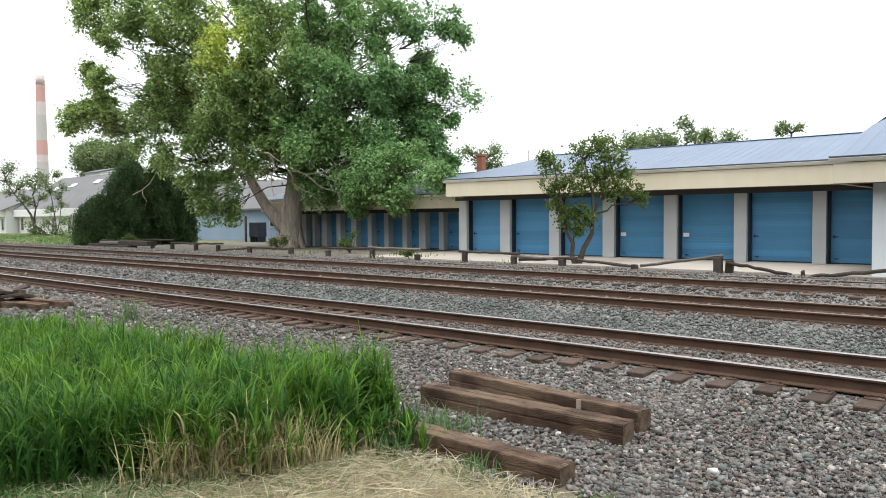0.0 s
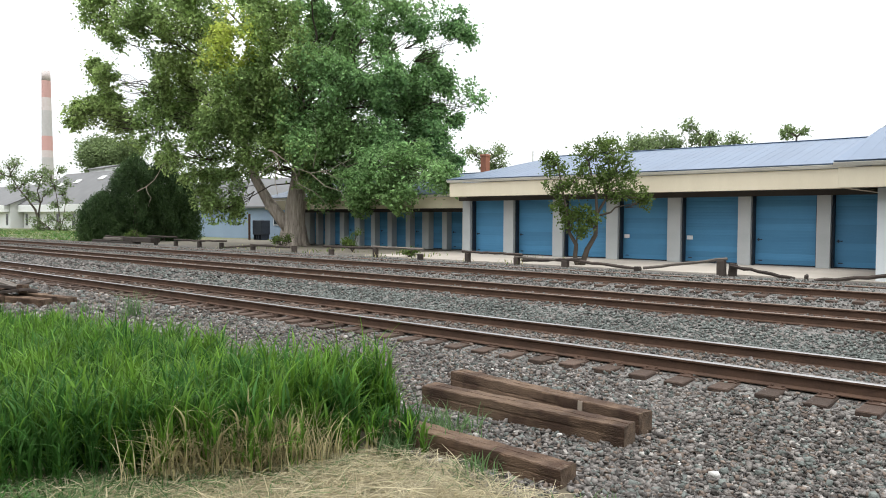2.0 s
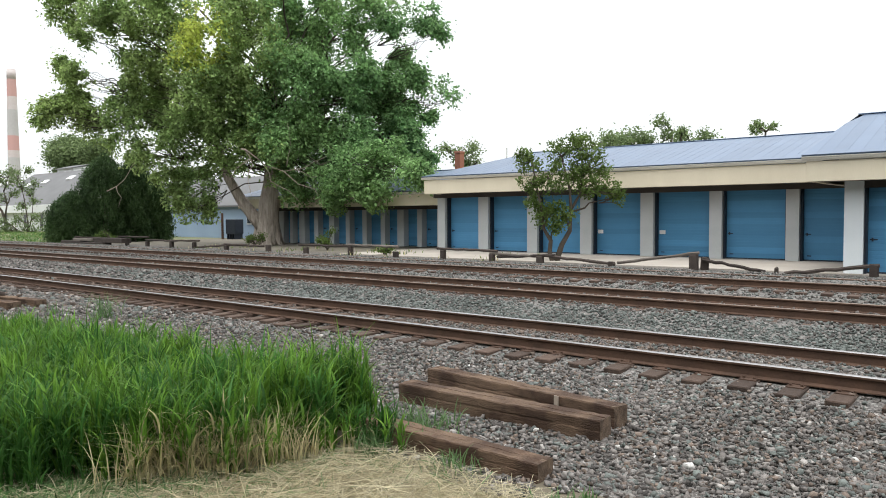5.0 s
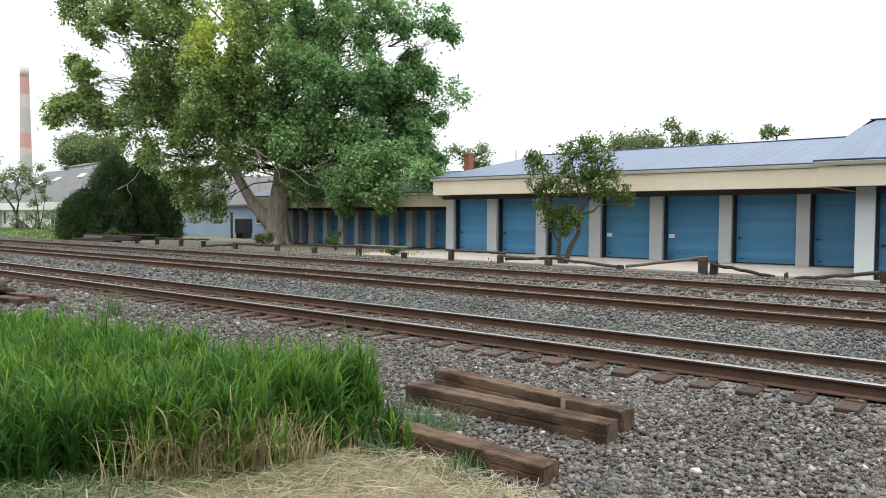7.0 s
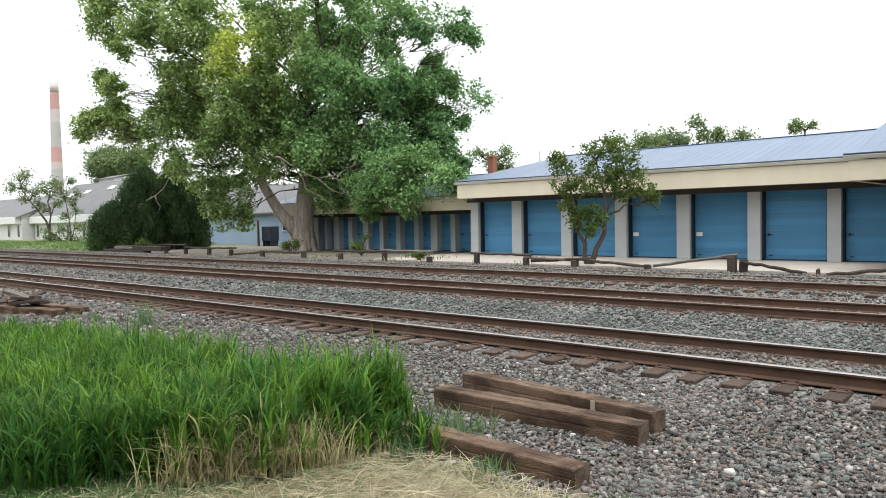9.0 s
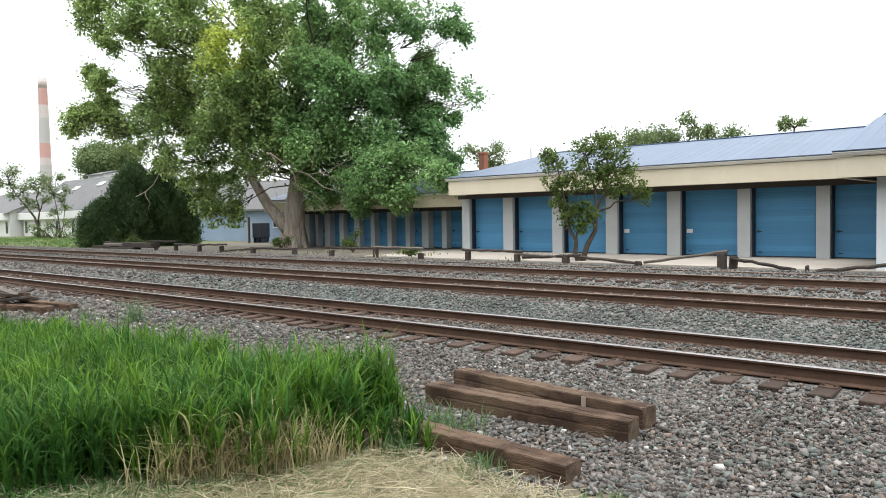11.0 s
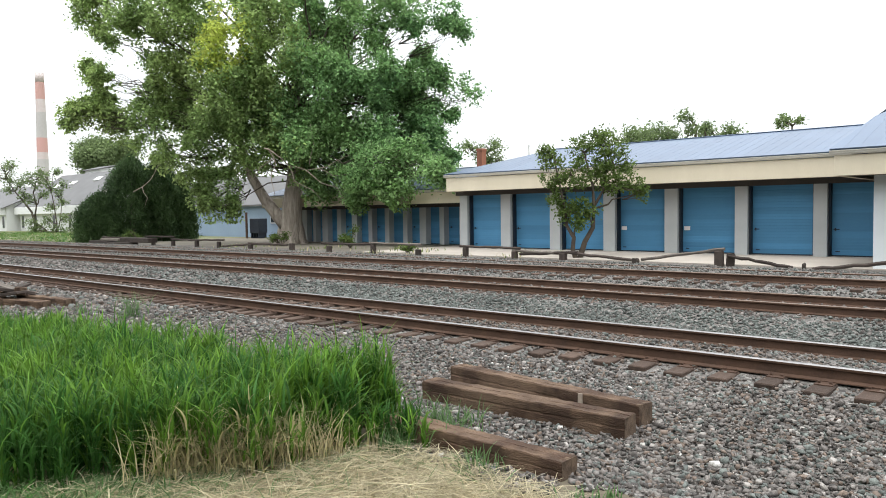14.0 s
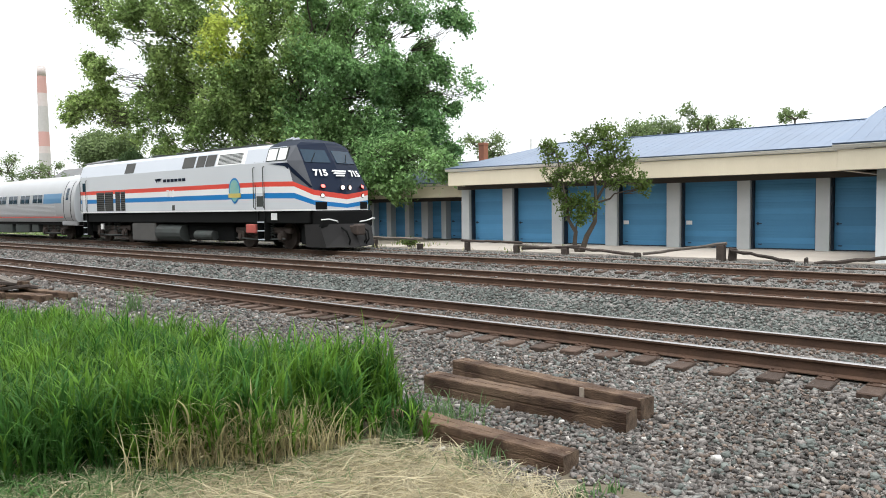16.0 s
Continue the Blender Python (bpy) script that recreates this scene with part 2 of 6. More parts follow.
def disc(bm, x, y, z, r, depth, axis="y", seg=20, mat=0):
    """A short cylinder centred on (x, y, z)."""
    d = {"x": Vector((1, 0, 0)), "y": Vector((0, 1, 0)), "z": Vector((0, 0, 1))}[axis] * depth / 2
    c = Vector((x, y, z))
    return tube(bm, (c - d, c + d), (r, r), seg, True, mat)


def mesh_from(name, verts, faces, mats, parent=None, mat_index=None, smooth=False):
    """One mesh from arrays, for stuff and crowns."""
    me = bpy.data.meshes.new(name)
    n = faces.shape[1]
    me.vertices.add(len(verts))
    me.vertices.foreach_set("co", verts.astype(np.float32).ravel())
    me.loops.add(faces.size)
    me.loops.foreach_set("vertex_index", faces.astype(np.int32).ravel())
    me.polygons.add(len(faces))
    me.polygons.foreach_set("loop_start", np.arange(0, faces.size, n, dtype=np.int32))
    for mm in mats:
        me.materials.append(mm)
    if mat_index is not None:
        me.polygons.foreach_set("material_index", mat_index.astype(np.int32))
    me.update(calc_edges=True)
    me.validate()
    if smooth:
        me.polygons.foreach_set("use_smooth", [True] * len(me.polygons))
    ob = new(name, me)
    ob.parent = parent
    return ob


rng = np.random.default_rng(7)

# ---- ground ----
R1, R2, R3, R4, R5, R6 = 8.97, 10.475, 13.9, 15.405, 18.0, 19.505
TRACKS = ((R1, 0.0), (R3, 0.08), (R5, 0.206))
PROFILE = ((-60, -0.35), (0, -0.36), (4.4, -0.38), (5.4, -0.37), (7.0, -0.32), (7.9, -0.27), (8.5, -0.235), (8.9, -0.20), (9.1, -0.168), (10.35, -0.168), (10.7, -0.19), (11.2, -0.22), (12.2, -0.24),
           (13.0, -0.115), (16.1, -0.09), (16.7, -0.09), (17.3, -0.055), (17.9, 0.02), (18.2, 0.12), (19.4, 0.165), (20.6, 0.15), (21.4, 0.0), (22.5, -0.26), (24.3, -0.27), (26.0, -0.2), (27.0, -0.19), (60, -0.25), (2500, -0.6))
PY, PZ = np.array([p[0] for p in PROFILE], float), np.array([p[1] for p in PROFILE], float)


def ground_z(x, y):
    x, y = np.asarray(x, float), np.asarray(y, float)
    # the ballast of the near track lies lower further along, where its ties are bare
    return np.interp(y, PY, PZ) - 0.045 * np.clip((-7 - x) / 4, 0, 1) * ((y > 8.6) & (y < 10.9))


def ground_sheet():
    xs = np.unique(np.concatenate([[-2500, -1200, -600, -300, -150], np.arange(-90, 20, 1.5), [30, 60, 150, 400, 1200]]))
    ys = np.unique(np.concatenate([[-600, -200], PY, np.arange(-12, 30, 0.5), [35, 45, 80, 150, 400, 1000]]))
    gx, gy = np.meshgrid(xs, ys)
    gz = ground_z(gx, gy)
    near = (np.abs(gy - 10) < 16)
    gz = gz + np.where(near, 0.012 * np.sin(gx * 1.9 + gy * 2.3) * np.sin(gx * 0.7 - gy * 1.1), 0)
    v = np.stack([gx, gy, gz], -1).reshape(-1, 3)
    ny, nx = gx.shape
    i = (np.arange(ny - 1)[:, None] * nx + np.arange(nx - 1)[None]).ravel()
    f = np.stack([i, i + 1, i + nx + 1, i + nx], 1)
    cx, cy = v[f].mean(1)[:, 0], v[f].mean(1)[:, 1]
    mi = np.full(len(f), 2)
    mi[(cy > 4.9) & (cy < 22.0)] = 0
    mi[(cy > 22.0) & (cy < 27.0) & (cx > -58)] = 3
    mi[(cy > 27.0) & (cy < 46.0) & (cx > -58)] = 4
    mi[(cy < 4.9)] = 1
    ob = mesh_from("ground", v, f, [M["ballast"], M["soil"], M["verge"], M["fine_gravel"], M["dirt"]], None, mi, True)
    return tagged(ob, "grey ballast bed with bare soil and grass verge", "ground", kind="structure")


ground_sheet()


def light_block_row():
    """Unseen row added behind the viewpoint: closes the place and blocks low sky light."""
    n = 90
    bm = bmesh.new()
    low, top, back = [], [], []
    for i in range(n + 1):
        x = -150 + 260 * i / n
        h = 13.0 + 2.0 * noise.noise(Vector((x * 0.12, 0, 3))) + 1.2 * noise.noise(Vector((x * 0.5, 2, 3)))
        y = -13 + 1.5 * noise.noise(Vector((x * 0.2, 5, 1)))
        low.append(bm.verts.new((x, y + 0.6, -0.5)))
        top.append(bm.verts.new((x, y, h)))
        back.append(bm.verts.new((x, y - 4, -0.5)))
    for i in range(n):
        bm.faces.new((low[i], low[i + 1], top[i + 1], top[i]))
        bm.faces.new((top[i], top[i + 1], back[i + 1], back[i]))
    tagged(part("wall_south", bm, M["cedar"]), "unseen dark row added to block low sky light", "hedge", kind="structure")


light_block_row()


# ---- tracks ----
TIE_DX = 0.51


def rail_bm(x0, x1):
    bm = bmesh.new()
    prof = ((-0.07, -0.172), (0.07, -0.172), (0.07, -0.160), (0.012, -0.140), (0.009, -0.045), (0.034, -0.032), (0.036, -0.008), (0.028, 0.0), (-0.028, 0.0), (-0.036, -0.008), (-0.034, -0.032), (-0.009, -0.045), (-0.012, -0.140), (-0.07, -0.160))
    xs = np.linspace(x0, x1, 40)
    rings = [[bm.verts.new((x, y, z)) for y, z in prof] for x in xs]
    for a, b in zip(rings, rings[1:]):
        for k in range(len(prof)):
            q = (k + 1) % len(prof)
            f = bm.faces.new((a[k], a[q], b[q], b[k]))
            f.material_index = 1 if k in (7, 8) else 0
    return bm


def track(yr, z, near):
    """Two rails on plates and wooden ties; near: the ties close to the camera are pieces of their own."""
    t = thing("railway_track", 0, yr + 0.7525, z, "straight railway track of rusty rails on worn wooden ties in ballast", "railway track", group="railway tracks")
    for s in (-1, 1):
        part("rail", rail_bm(-640, 60), [M["rust"], M["rail_head" if z == 0 else "rail_head_dull"]], t, "rusty steel rail with a worn head").location = (0, s * 0.7525, 0)
    bm = bmesh.new()
    box(bm, -0.115, 0.115, -1.3, 1.3, -0.40, -0.178, 0.012)
    for s in (-0.7525, 0.7525):
        box(bm, -0.095, 0.095, s - 0.18, s + 0.18, -0.179, -0.166, 0.0, 1)
        for dx in (-0.06, 0.06):
            for dy in (-0.1, 0.1):
                box(bm, dx - 0.014, dx + 0.014, s + dy - 0.014, s + dy + 0.014, -0.17, -0.145, 0.0, 1)
    first = part("tie", bm, [M["tie"], M["rust"]], t)
    me = first.data
    lo, hi = near
    first.matrix_basis = pose(hi, 0, 0)
    x = hi - TIE_DX
    while x > lo:
        o = new("tie", me)
        o.parent = t
        o.matrix_basis = pose(x + random.uniform(-0.03, 0.03), random.uniform(-0.06, 0.06), random.uniform(-0.012, 0.004), 0, 0, random.uniform(-1.2, 1.2))
        x -= TIE_DX * random.uniform(0.97, 1.03)
    # the distant ties, past counting
    far = bmesh.new()
    while x > -170:
        box(far, x - 0.115, x + 0.115, -1.3 + random.uniform(-0.05, 0.05), 1.3, -0.40, -0.18)
        x -= TIE_DX
    o = part("distant_ties", far, M["tie"], t)
    o["kind"] = "stuff"
    return t


track(*TRACKS[0], (-44, 4))
track(*TRACKS[1], (-40, 4))
track(*TRACKS[2], (-30, 4))


# ---- storage building ----
def storage_door(x, y, w, h, z0, style=0):
    """A ribbed roll-up door; returns the thing."""
    t = thing("roll_up_door", x + w / 2, y, z0, "closed blue ribbed metal roll-up storage door", "garage door", group="storage doors")
    n = 12 if h > 2.2 else 10
    for i in range(n):
        bm = bmesh.new()
        z = h * i / n
        prof = ((-0.010, 0.0), (-0.018, 0.012), (-0.02, h / n * 0.45), (-0.014, h / n * 0.5), (-0.02, h / n * 0.55), (-0.018, h / n - 0.010), (-0.010, h / n))
        a = [bm.verts.new((-w / 2, yy, z + zz)) for yy, zz in prof]
        b = [bm.verts.new((w / 2, yy, z + zz)) for yy, zz in prof]
        for k in range(len(prof) - 1):
            bm.faces.new((a[k], b[k], b[k + 1], a[k + 1]))
        part("slat", bm, M["blue_door"], t)
    # guide channels, near black so that they carry the jamb shadow too
    for sx in (-1, 1) if h > 2.6 else ():
        part("guide", boxes((sx * w / 2 - 0.035 - 0.033 * sx, sx * w / 2 + 0.035 - 0.033 * sx, -0.30, -0.022, 0.0, h)), M["latch"], t, "dark steel guide channel doubling as jamb shade")
    part("bottom_bar", boxes((-w / 2, w / 2, -0.03, 0.01, 0.0, 0.05), bevel=0.006), M["latch"], t, "dark rubber-edged bottom bar")
    if style in (1, 2):
        part("latch", boxes((-w / 2 + 0.12, -w / 2 + 0.34, -0.05, -0.018, 1.06, 1.10), (-w / 2 + 0.17, -w / 2 + 0.22, -0.07, -0.018, 1.02, 1.14), bevel=0.006), M["latch"], t, "dark steel slide latch")
        part("handle", boxes((-w / 2 + 0.2, -w / 2 + 0.36, -0.05, -0.018, 0.18, 0.22), bevel=0.006), M["latch"], t)
    if style == 2:
        part("notice", boxes((-w / 2 + 0.14, -w / 2 + 0.42, -0.088, -0.082, 1.02, 1.20)), M["paper"], t, "small white paper notice")
    return t


def roof_sheets(t, x0, x1, y0, z0, y1, z1, pitch=0.42, cut0=0.0, cut1=0.0):
    """Metal sheets with raised seams; cut: how far the ridge is drawn in at each end (a hip)."""
    n = max(1, round((x1 - x0) / pitch))
    L = math.hypot(y1 - y0, z1 - z0)
    up = Vector((0, -(z1 - z0) / L, (y1 - y0) / L))
    for i in range(n):
        a, b = x0 + (x1 - x0) * i / n, x0 + (x1 - x0) * (i + 1) / n
        bm = bmesh.new()

        def at(x, s):
            return Vector((x, y0 + (y1 - y0) * s, z0 + (z1 - z0) * s))

        def top(x):
            s = 1.0
            if cut0:
                s = min(s, (x - x0) / cut0)
            if cut1:
                s = min(s, (x1 - x) / cut1)
            return max(s, 0.001)
        p = [at(a, 0), at(b - 0.03, 0), at(b - 0.03, top(b - 0.03)), at(a, top(a))]
        bot = [bm.verts.new(q) for q in p]
        upv = [bm.verts.new(q + up * 0.02) for q in p]
        bm.faces.new(upv)
        for k in range(4):
            bm.faces.new((bot[k], bot[(k + 1) % 4], upv[(k + 1) % 4], upv[k]))
        q = [at(b - 0.03, 0), at(b, 0), at(b, top(b)), at(b - 0.03, top(b - 0.03))]
        sb = [bm.verts.new(c) for c in q]
        st = [bm.verts.new(c + up * 0.024) for c in q]
        bm.faces.new(st)
        for k in range(4):
            bm.faces.new((sb[k], sb[(k + 1) % 4], st[(k + 1) % 4], st[k]))
        part("roof_sheet", bm, M["roof"], t)


def gutter_bm(x0, x1, y, z):
    bm = bmesh.new()
    prof = ((0.0, 0.0), (-0.07, 0.0), (-0.10, 0.04), (-0.12, 0.10), (-0.14, 0.11), (-0.14, 0.13), (-0.11, 0.13), (-0.09, 0.05), (0.0, 0.03))
    a = [bm.verts.new((x0, y + p, z + q)) for p, q in prof]
    b = [bm.verts.new((x1, y + p, z + q)) for p, q in prof]
    for k in range(len(prof)):
        j = (k + 1) % len(prof)
        bm.faces.new((a[k], a[j], b[j], b[k]))
    bm.faces.new(a[::-1])
    bm.faces.new(b)
    return bm


def storage_block(name, x0, x1, ywall, z0, fy, fz0, fz1, ridge_y, ridge_z, hip, label, inset=0.0):
    """One block: back wall, soffit, fascia, gutter and a metal roof. Doors and pillars come after."""
    t = thing(name, 0, 0, 0, label, "building")
    w0 = x0 + inset
    part("wall", boxes((w0, x1, ywall + 0.25, ywall + 0.45, z0 - 0.3, fz1)), M["pillar"], t)
    part("end_wall", boxes((w0, w0 + 0.2, ywall + 0.45, ywall + 9.5, z0 - 0.3, fz1)), M["pillar"], t)
    part("lintel", boxes((w0, x1, ywall - 0.02, ywall + 0.25, fz0 - 0.12, fz1)), M["soffit"], t, "beam over the doors, coloured dark for eave shade")
    # dark strip added for the shade along the door tops
    part("eave_shade_strip", boxes((w0, x1, ywall - 0.33, ywall - 0.021, fz0 - 0.2, fz0 + 0.018)), M["soffit"], t, "added dark strip carrying eave shade over the doors")
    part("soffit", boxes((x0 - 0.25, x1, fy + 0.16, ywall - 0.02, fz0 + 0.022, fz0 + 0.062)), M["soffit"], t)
    part("fascia", boxes((x0 - 0.3, x1, fy, fy + 0.16, fz0, fz1), bevel=0.01), M["fascia"], t, "cream painted fascia board with stains")
    part("end_fascia", boxes((x0 - 0.3, x0 - 0.12, fy + 0.16, ywall + 9.6, fz0, fz1), bevel=0.01), M["fascia"], t)
    part("gutter", gutter_bm(x0 - 0.42, x1, fy, fz1 + 0.02), M["gutter"], t, "pale metal gutter")
    part("drip_edge", boxes((x0 - 0.42, x1, fy - 0.06, fy + 0.2, fz1 + 0.155, fz1 + 0.185)), M["roof"], t)
    roof_sheets(t, x0 - 0.42, x1, fy - 0.1, fz1 + 0.19, ridge_y, ridge_z, 0.42, hip, 0)
    # the hip and the far slope
    bm = bmesh.new()
    e0, e1 = Vector((x0 - 0.42, fy - 0.1, fz1 + 0.19)), Vector((x0 - 0.42, 2 * ridge_y - fy, fz1 + 0.19))
    r0, r1 = Vector((x0 - 0.42 + hip, ridge_y, ridge_z)), Vector((x1, ridge_y, ridge_z))
    far = Vector((x1, 2 * ridge_y - fy, fz1 + 0.19))
    vs = [bm.verts.new(p) for p in (e0, e1, r0, r1, far)]
    bm.faces.new((vs[0], vs[2], vs[1]))
    bm.faces.new((vs[1], vs[2], vs[3], vs[4]))
    part("rear_slope", bm, M["roof"], t)
    part("ridge_cap", boxes((x0 - 0.42 + hip, x1, ridge_y - 0.14, ridge_y + 0.14, ridge_z + 0.01, ridge_z + 0.045), bevel=0.015), M["roof"], t)
    return t


def pillar(x0, x1, y0, y1, z0, z1, mat="pillar"):
    t = thing("pillar", (x0 + x1) / 2, (y0 + y1) / 2, z0, "grey painted concrete block pillar between storage doors", "pillar", group="pillars between doors", kind="structure")
    w, d, h = (x1 - x0) / 2, (y1 - y0) / 2, z1 - z0
    n = round(h / 0.2)
    bm = bmesh.new()
    box(bm, -w + 0.004, w - 0.004, -d + 0.004, d, 0, h)
    for i in range(n):
        box(bm, -w, w, -d, d - 0.004, h * i / n + 0.003, h * (i + 1) / n - 0.003)
    part("shaft", bm, M[mat], t)


Z0 = -0.17
tagged(part("concrete_apron", boxes((-28.5, 12, 26.2, 44, -0.5, Z0)), M["apron"]), "pale dusty concrete apron before storage units", "pavement", kind="structure")
storage_block("storage_building", -26.2, 2.0, 32.3, Z0, 30.7, 2.94, 3.68, 36.8, 5.38, 3.2, "long low storage building with cream fascia and blue metal roof", -0.7)
vent = thing("vent_pipe", -25.4, 37.1, 5.2, "thin grey vent pipe on the roof ridge", "pipe")
part("pipe", tube(bmesh.new(), [(0, 0, 0), (0, 0, 0.62)], [0.035, 0.035], 8), M["gutter"], vent)
X_MAIN = [(-26.75, -26.1), (-23.89, -23.14), (-20.78, -20.07), (-17.73, -17.0), (-14.62, -13.89), (-11.46, -10.81), (-8.36, -7.73), (-5.9, -5.2)]
for x0, x1 in X_MAIN:
    pillar(x0 + 0.12, x1, 32.0, 32.52, Z0, 2.735)
for i, ((a, b), (c, d)) in enumerate(zip(X_MAIN, X_MAIN[1:])):
    storage_door(b, 32.5, c - b + 0.12, 2.98, Z0, (1, 1, 0, 2, 2, 1, 1)[i])

storage_block("storage_annex", -46.0, -26.3, 34.6, Z0, 32.6, 2.355, 3.02, 38.2, 4.75, 0.6, "lower storage wing with cream fascia and narrow blue doors")
X_ANNEX = [(-43.9, -43.2), (-42.66, -42.2), (-41.63, -40.88), (-40.02, -39.42), (-38.47, -37.78), (-36.81, -36.26), (-35.22, -34.64), (-33.54, -32.98), (-32.08, -31.35), (-30.4, -29.84), (-28.79, -28.0)]
for x0, x1 in X_ANNEX:
    pillar(x0 + 0.2, x1 + 0.02, 34.3, 34.8, Z0, 2.15)
for i, ((a, b), (c, d)) in enumerate(zip(X_ANNEX, X_ANNEX[1:])):
    storage_door(b + 0.02, 34.78, c - b + 0.18, 2.44, Z0, (0, 1)[i % 2])

storage_block("storage_front_wing", -5.68, 9.0, 26.8, Z0, 25.5, 2.76, 3.40, 31.2, 5.40, 0.55, "forward storage wing with cream fascia and blue metal roof", 0.64)
for x0, x1 in ((-5.05, -4.5), (-1.6, -1.05), (1.85, 2.4)):
    pillar(x0, x1, 26.40, 26.46, Z0, 2.775, "pale_pillar")
    pillar(x0 + 0.01, x1 - 0.01, 26.47, 27.0, Z0, 2.555, "pale_pillar")
storage_door(-4.5, 26.86, 2.9, 2.85, Z0, 1)
storage_door(-1.05, 26.86, 2.9, 2.85, Z0, 1)
tagged(part("wing_side_wall", boxes((-5.04, -4.86, 27.0, 36.0, Z0 - 0.3, 3.4)), M["pillar"]), "grey block side wall of the forward wing", "wall", kind="structure")


# ---- vegetation ----
HEAD = radians(41.0)
FWD, RIGHT = Vector((-math.sin(HEAD), math.cos(HEAD), 0)), Vector((math.cos(HEAD), math.sin(HEAD), 0))


def spot(ahead, right, z=0.0):
    """A place so many metres ahead of the viewpoint and to its right."""
    return FWD * ahead + RIGHT * right + Vector((0, 0, z))


def leaf_mesh(name, centers, size, mats, parent, which=None, droop=0.3, aspect=0.62, out=None):
    """Folded leaf blades, one quad each, at the given places."""
    n = len(centers)
    nrm = rng.normal(0, 1, (n, 3)) + np.array([0, 0, 0.9])
    if out is not None:
        nrm = nrm * 0.8 + out * 0.75
    nrm /= np.linalg.norm(nrm, axis=1)[:, None]
    a = np.cross(nrm, rng.normal(0, 1, (n, 3)))
    a /= np.linalg.norm(a, axis=1)[:, None]
    b = np.cross(nrm, a)
    s = (size * rng.uniform(0.55, 1.3, n))[:, None]
    c = centers
    fold = nrm * s * rng.uniform(-0.25, 0.1, n)[:, None]
    v = np.stack([c - a * s, c - b * s * aspect + fold, c + a * s - np.array([0, 0, 1]) * s * droop, c + b * s * aspect + fold], 1).reshape(-1, 3)
    f = np.arange(4 * n).reshape(n, 4)
    return mesh_from(name, v, f, mats, parent, which)


def cloud(center, r, n_clumps, per, spread, squash=0.8, hollow=0.45):
    """Leaf places in clumps through a lobe of the crown."""
    d = rng.normal(0, 1, (n_clumps, 3))
    d /= np.linalg.norm(d, axis=1)[:, None]
    rad = r * (hollow + (1 - hollow) * rng.random(n_clumps) ** 0.55)
    cc = np.asarray(center) + d * rad[:, None] * np.array([1, 1, squash])
    p = np.repeat(cc, per, 0) + rng.normal(0, 1, (n_clumps * per, 3)) * spread * np.repeat(rng.uniform(0.5, 1.25, n_clumps), per)[:, None] * np.array([1, 1, 0.85])
    return p, cc


def bent(p0, p1, n=5, sag=0.0, wild=0.12):
    p0, p1 = Vector(p0), Vector(p1)
    L = (p1 - p0).length
    out = []
    for i in range(n + 1):
        s = i / n
        k = math.sin(math.pi * s)
        out.append(p0.lerp(p1, s) + Vector((random.uniform(-1, 1), random.uniform(-1, 1), random.uniform(-1, 1))) * L * wild * k * 0.5 + Vector((0, 0, sag * k)))
    return out


# leaf masses of the big tree: right of the foot, height, radius
MASSES = ((-9.6, 19.2, 2.2), (-4.5, 19.6, 2.4), (2.0, 19.6, 2.4), (6.8, 19.0, 2.0), (-11.2, 15.8, 1.9), (-8.8, 16.4, 2.1), (-6.8, 14.9, 2.3), (-3.6, 14.2, 2.7), (-1.3, 16.2, 2.2), (1.1, 14.9, 2.3), (3.4, 15.9, 2.5), (6.4, 16.2, 2.3),
          (-8.4, 11.8, 1.9), (-6.8, 9.6, 2.3), (-4.4, 10.6, 2.5), (-2.1, 10.7, 2.1), (-2.4, 8.2, 2.2), (-5.2, 7.7, 2.2), (5.0, 12.9, 2.2), (2.6, 12.9, 2.1), (1.9, 10.1, 2.3), (5.0, 9.8, 2.2), (7.2, 9.7, 1.6), (4.2, 7.0, 2.1), (1.9, 6.7, 1.9), (7.0, 7.4, 1.7), (8.9, 7.7, 1.5))
# those that hide the stem
FOREMOST = ((0.2, 8.8, 1.5), (-0.6, 10.9, 1.6), (0.9, 13.0, 1.7), (0.6, 6.7, 1.1), (2.6, 8.2, 1.5), (3.2, 11.0, 1.6), (-2.4, 6.6, 1.2), (5.6, 7.4, 1.4), (6.6, 11.6, 1.3))
SPRAYS = ((-13.3, 16.5, 1.3), (-13.9, 17.6, 1.0), (-12.4, 14.4, 0.8), (-13.8, 12.4, 0.75), (-12.9, 11.6, 0.8), (-15.1, 9.0, 0.75), (-13.8, 9.3, 0.95), (-12.1, 8.8, 1.2), (-12.6, 10.4, 0.6), (-9.6, 9.0, 1.6), (9.0, 16.6, 1.4),
          (10.9, 15.6, 0.8), (11.9, 14.6, 0.6), (9.5, 12.9, 0.75), (10.0, 11.7, 0.7), (10.6, 10.9, 0.75), (12.2, 10.5, 0.6), (13.0, 10.3, 0.35), (9.7, 9.2, 0.9), (11.1, 8.6, 0.5), (10.2, 6.0, 0.9), (11.3, 5.7, 0.35), (8.6, 11.2, 1.2), (9.0, 10.0, 1.2), (8.6, 15.0, 0.9), (9.8, 7.2, 0.9))
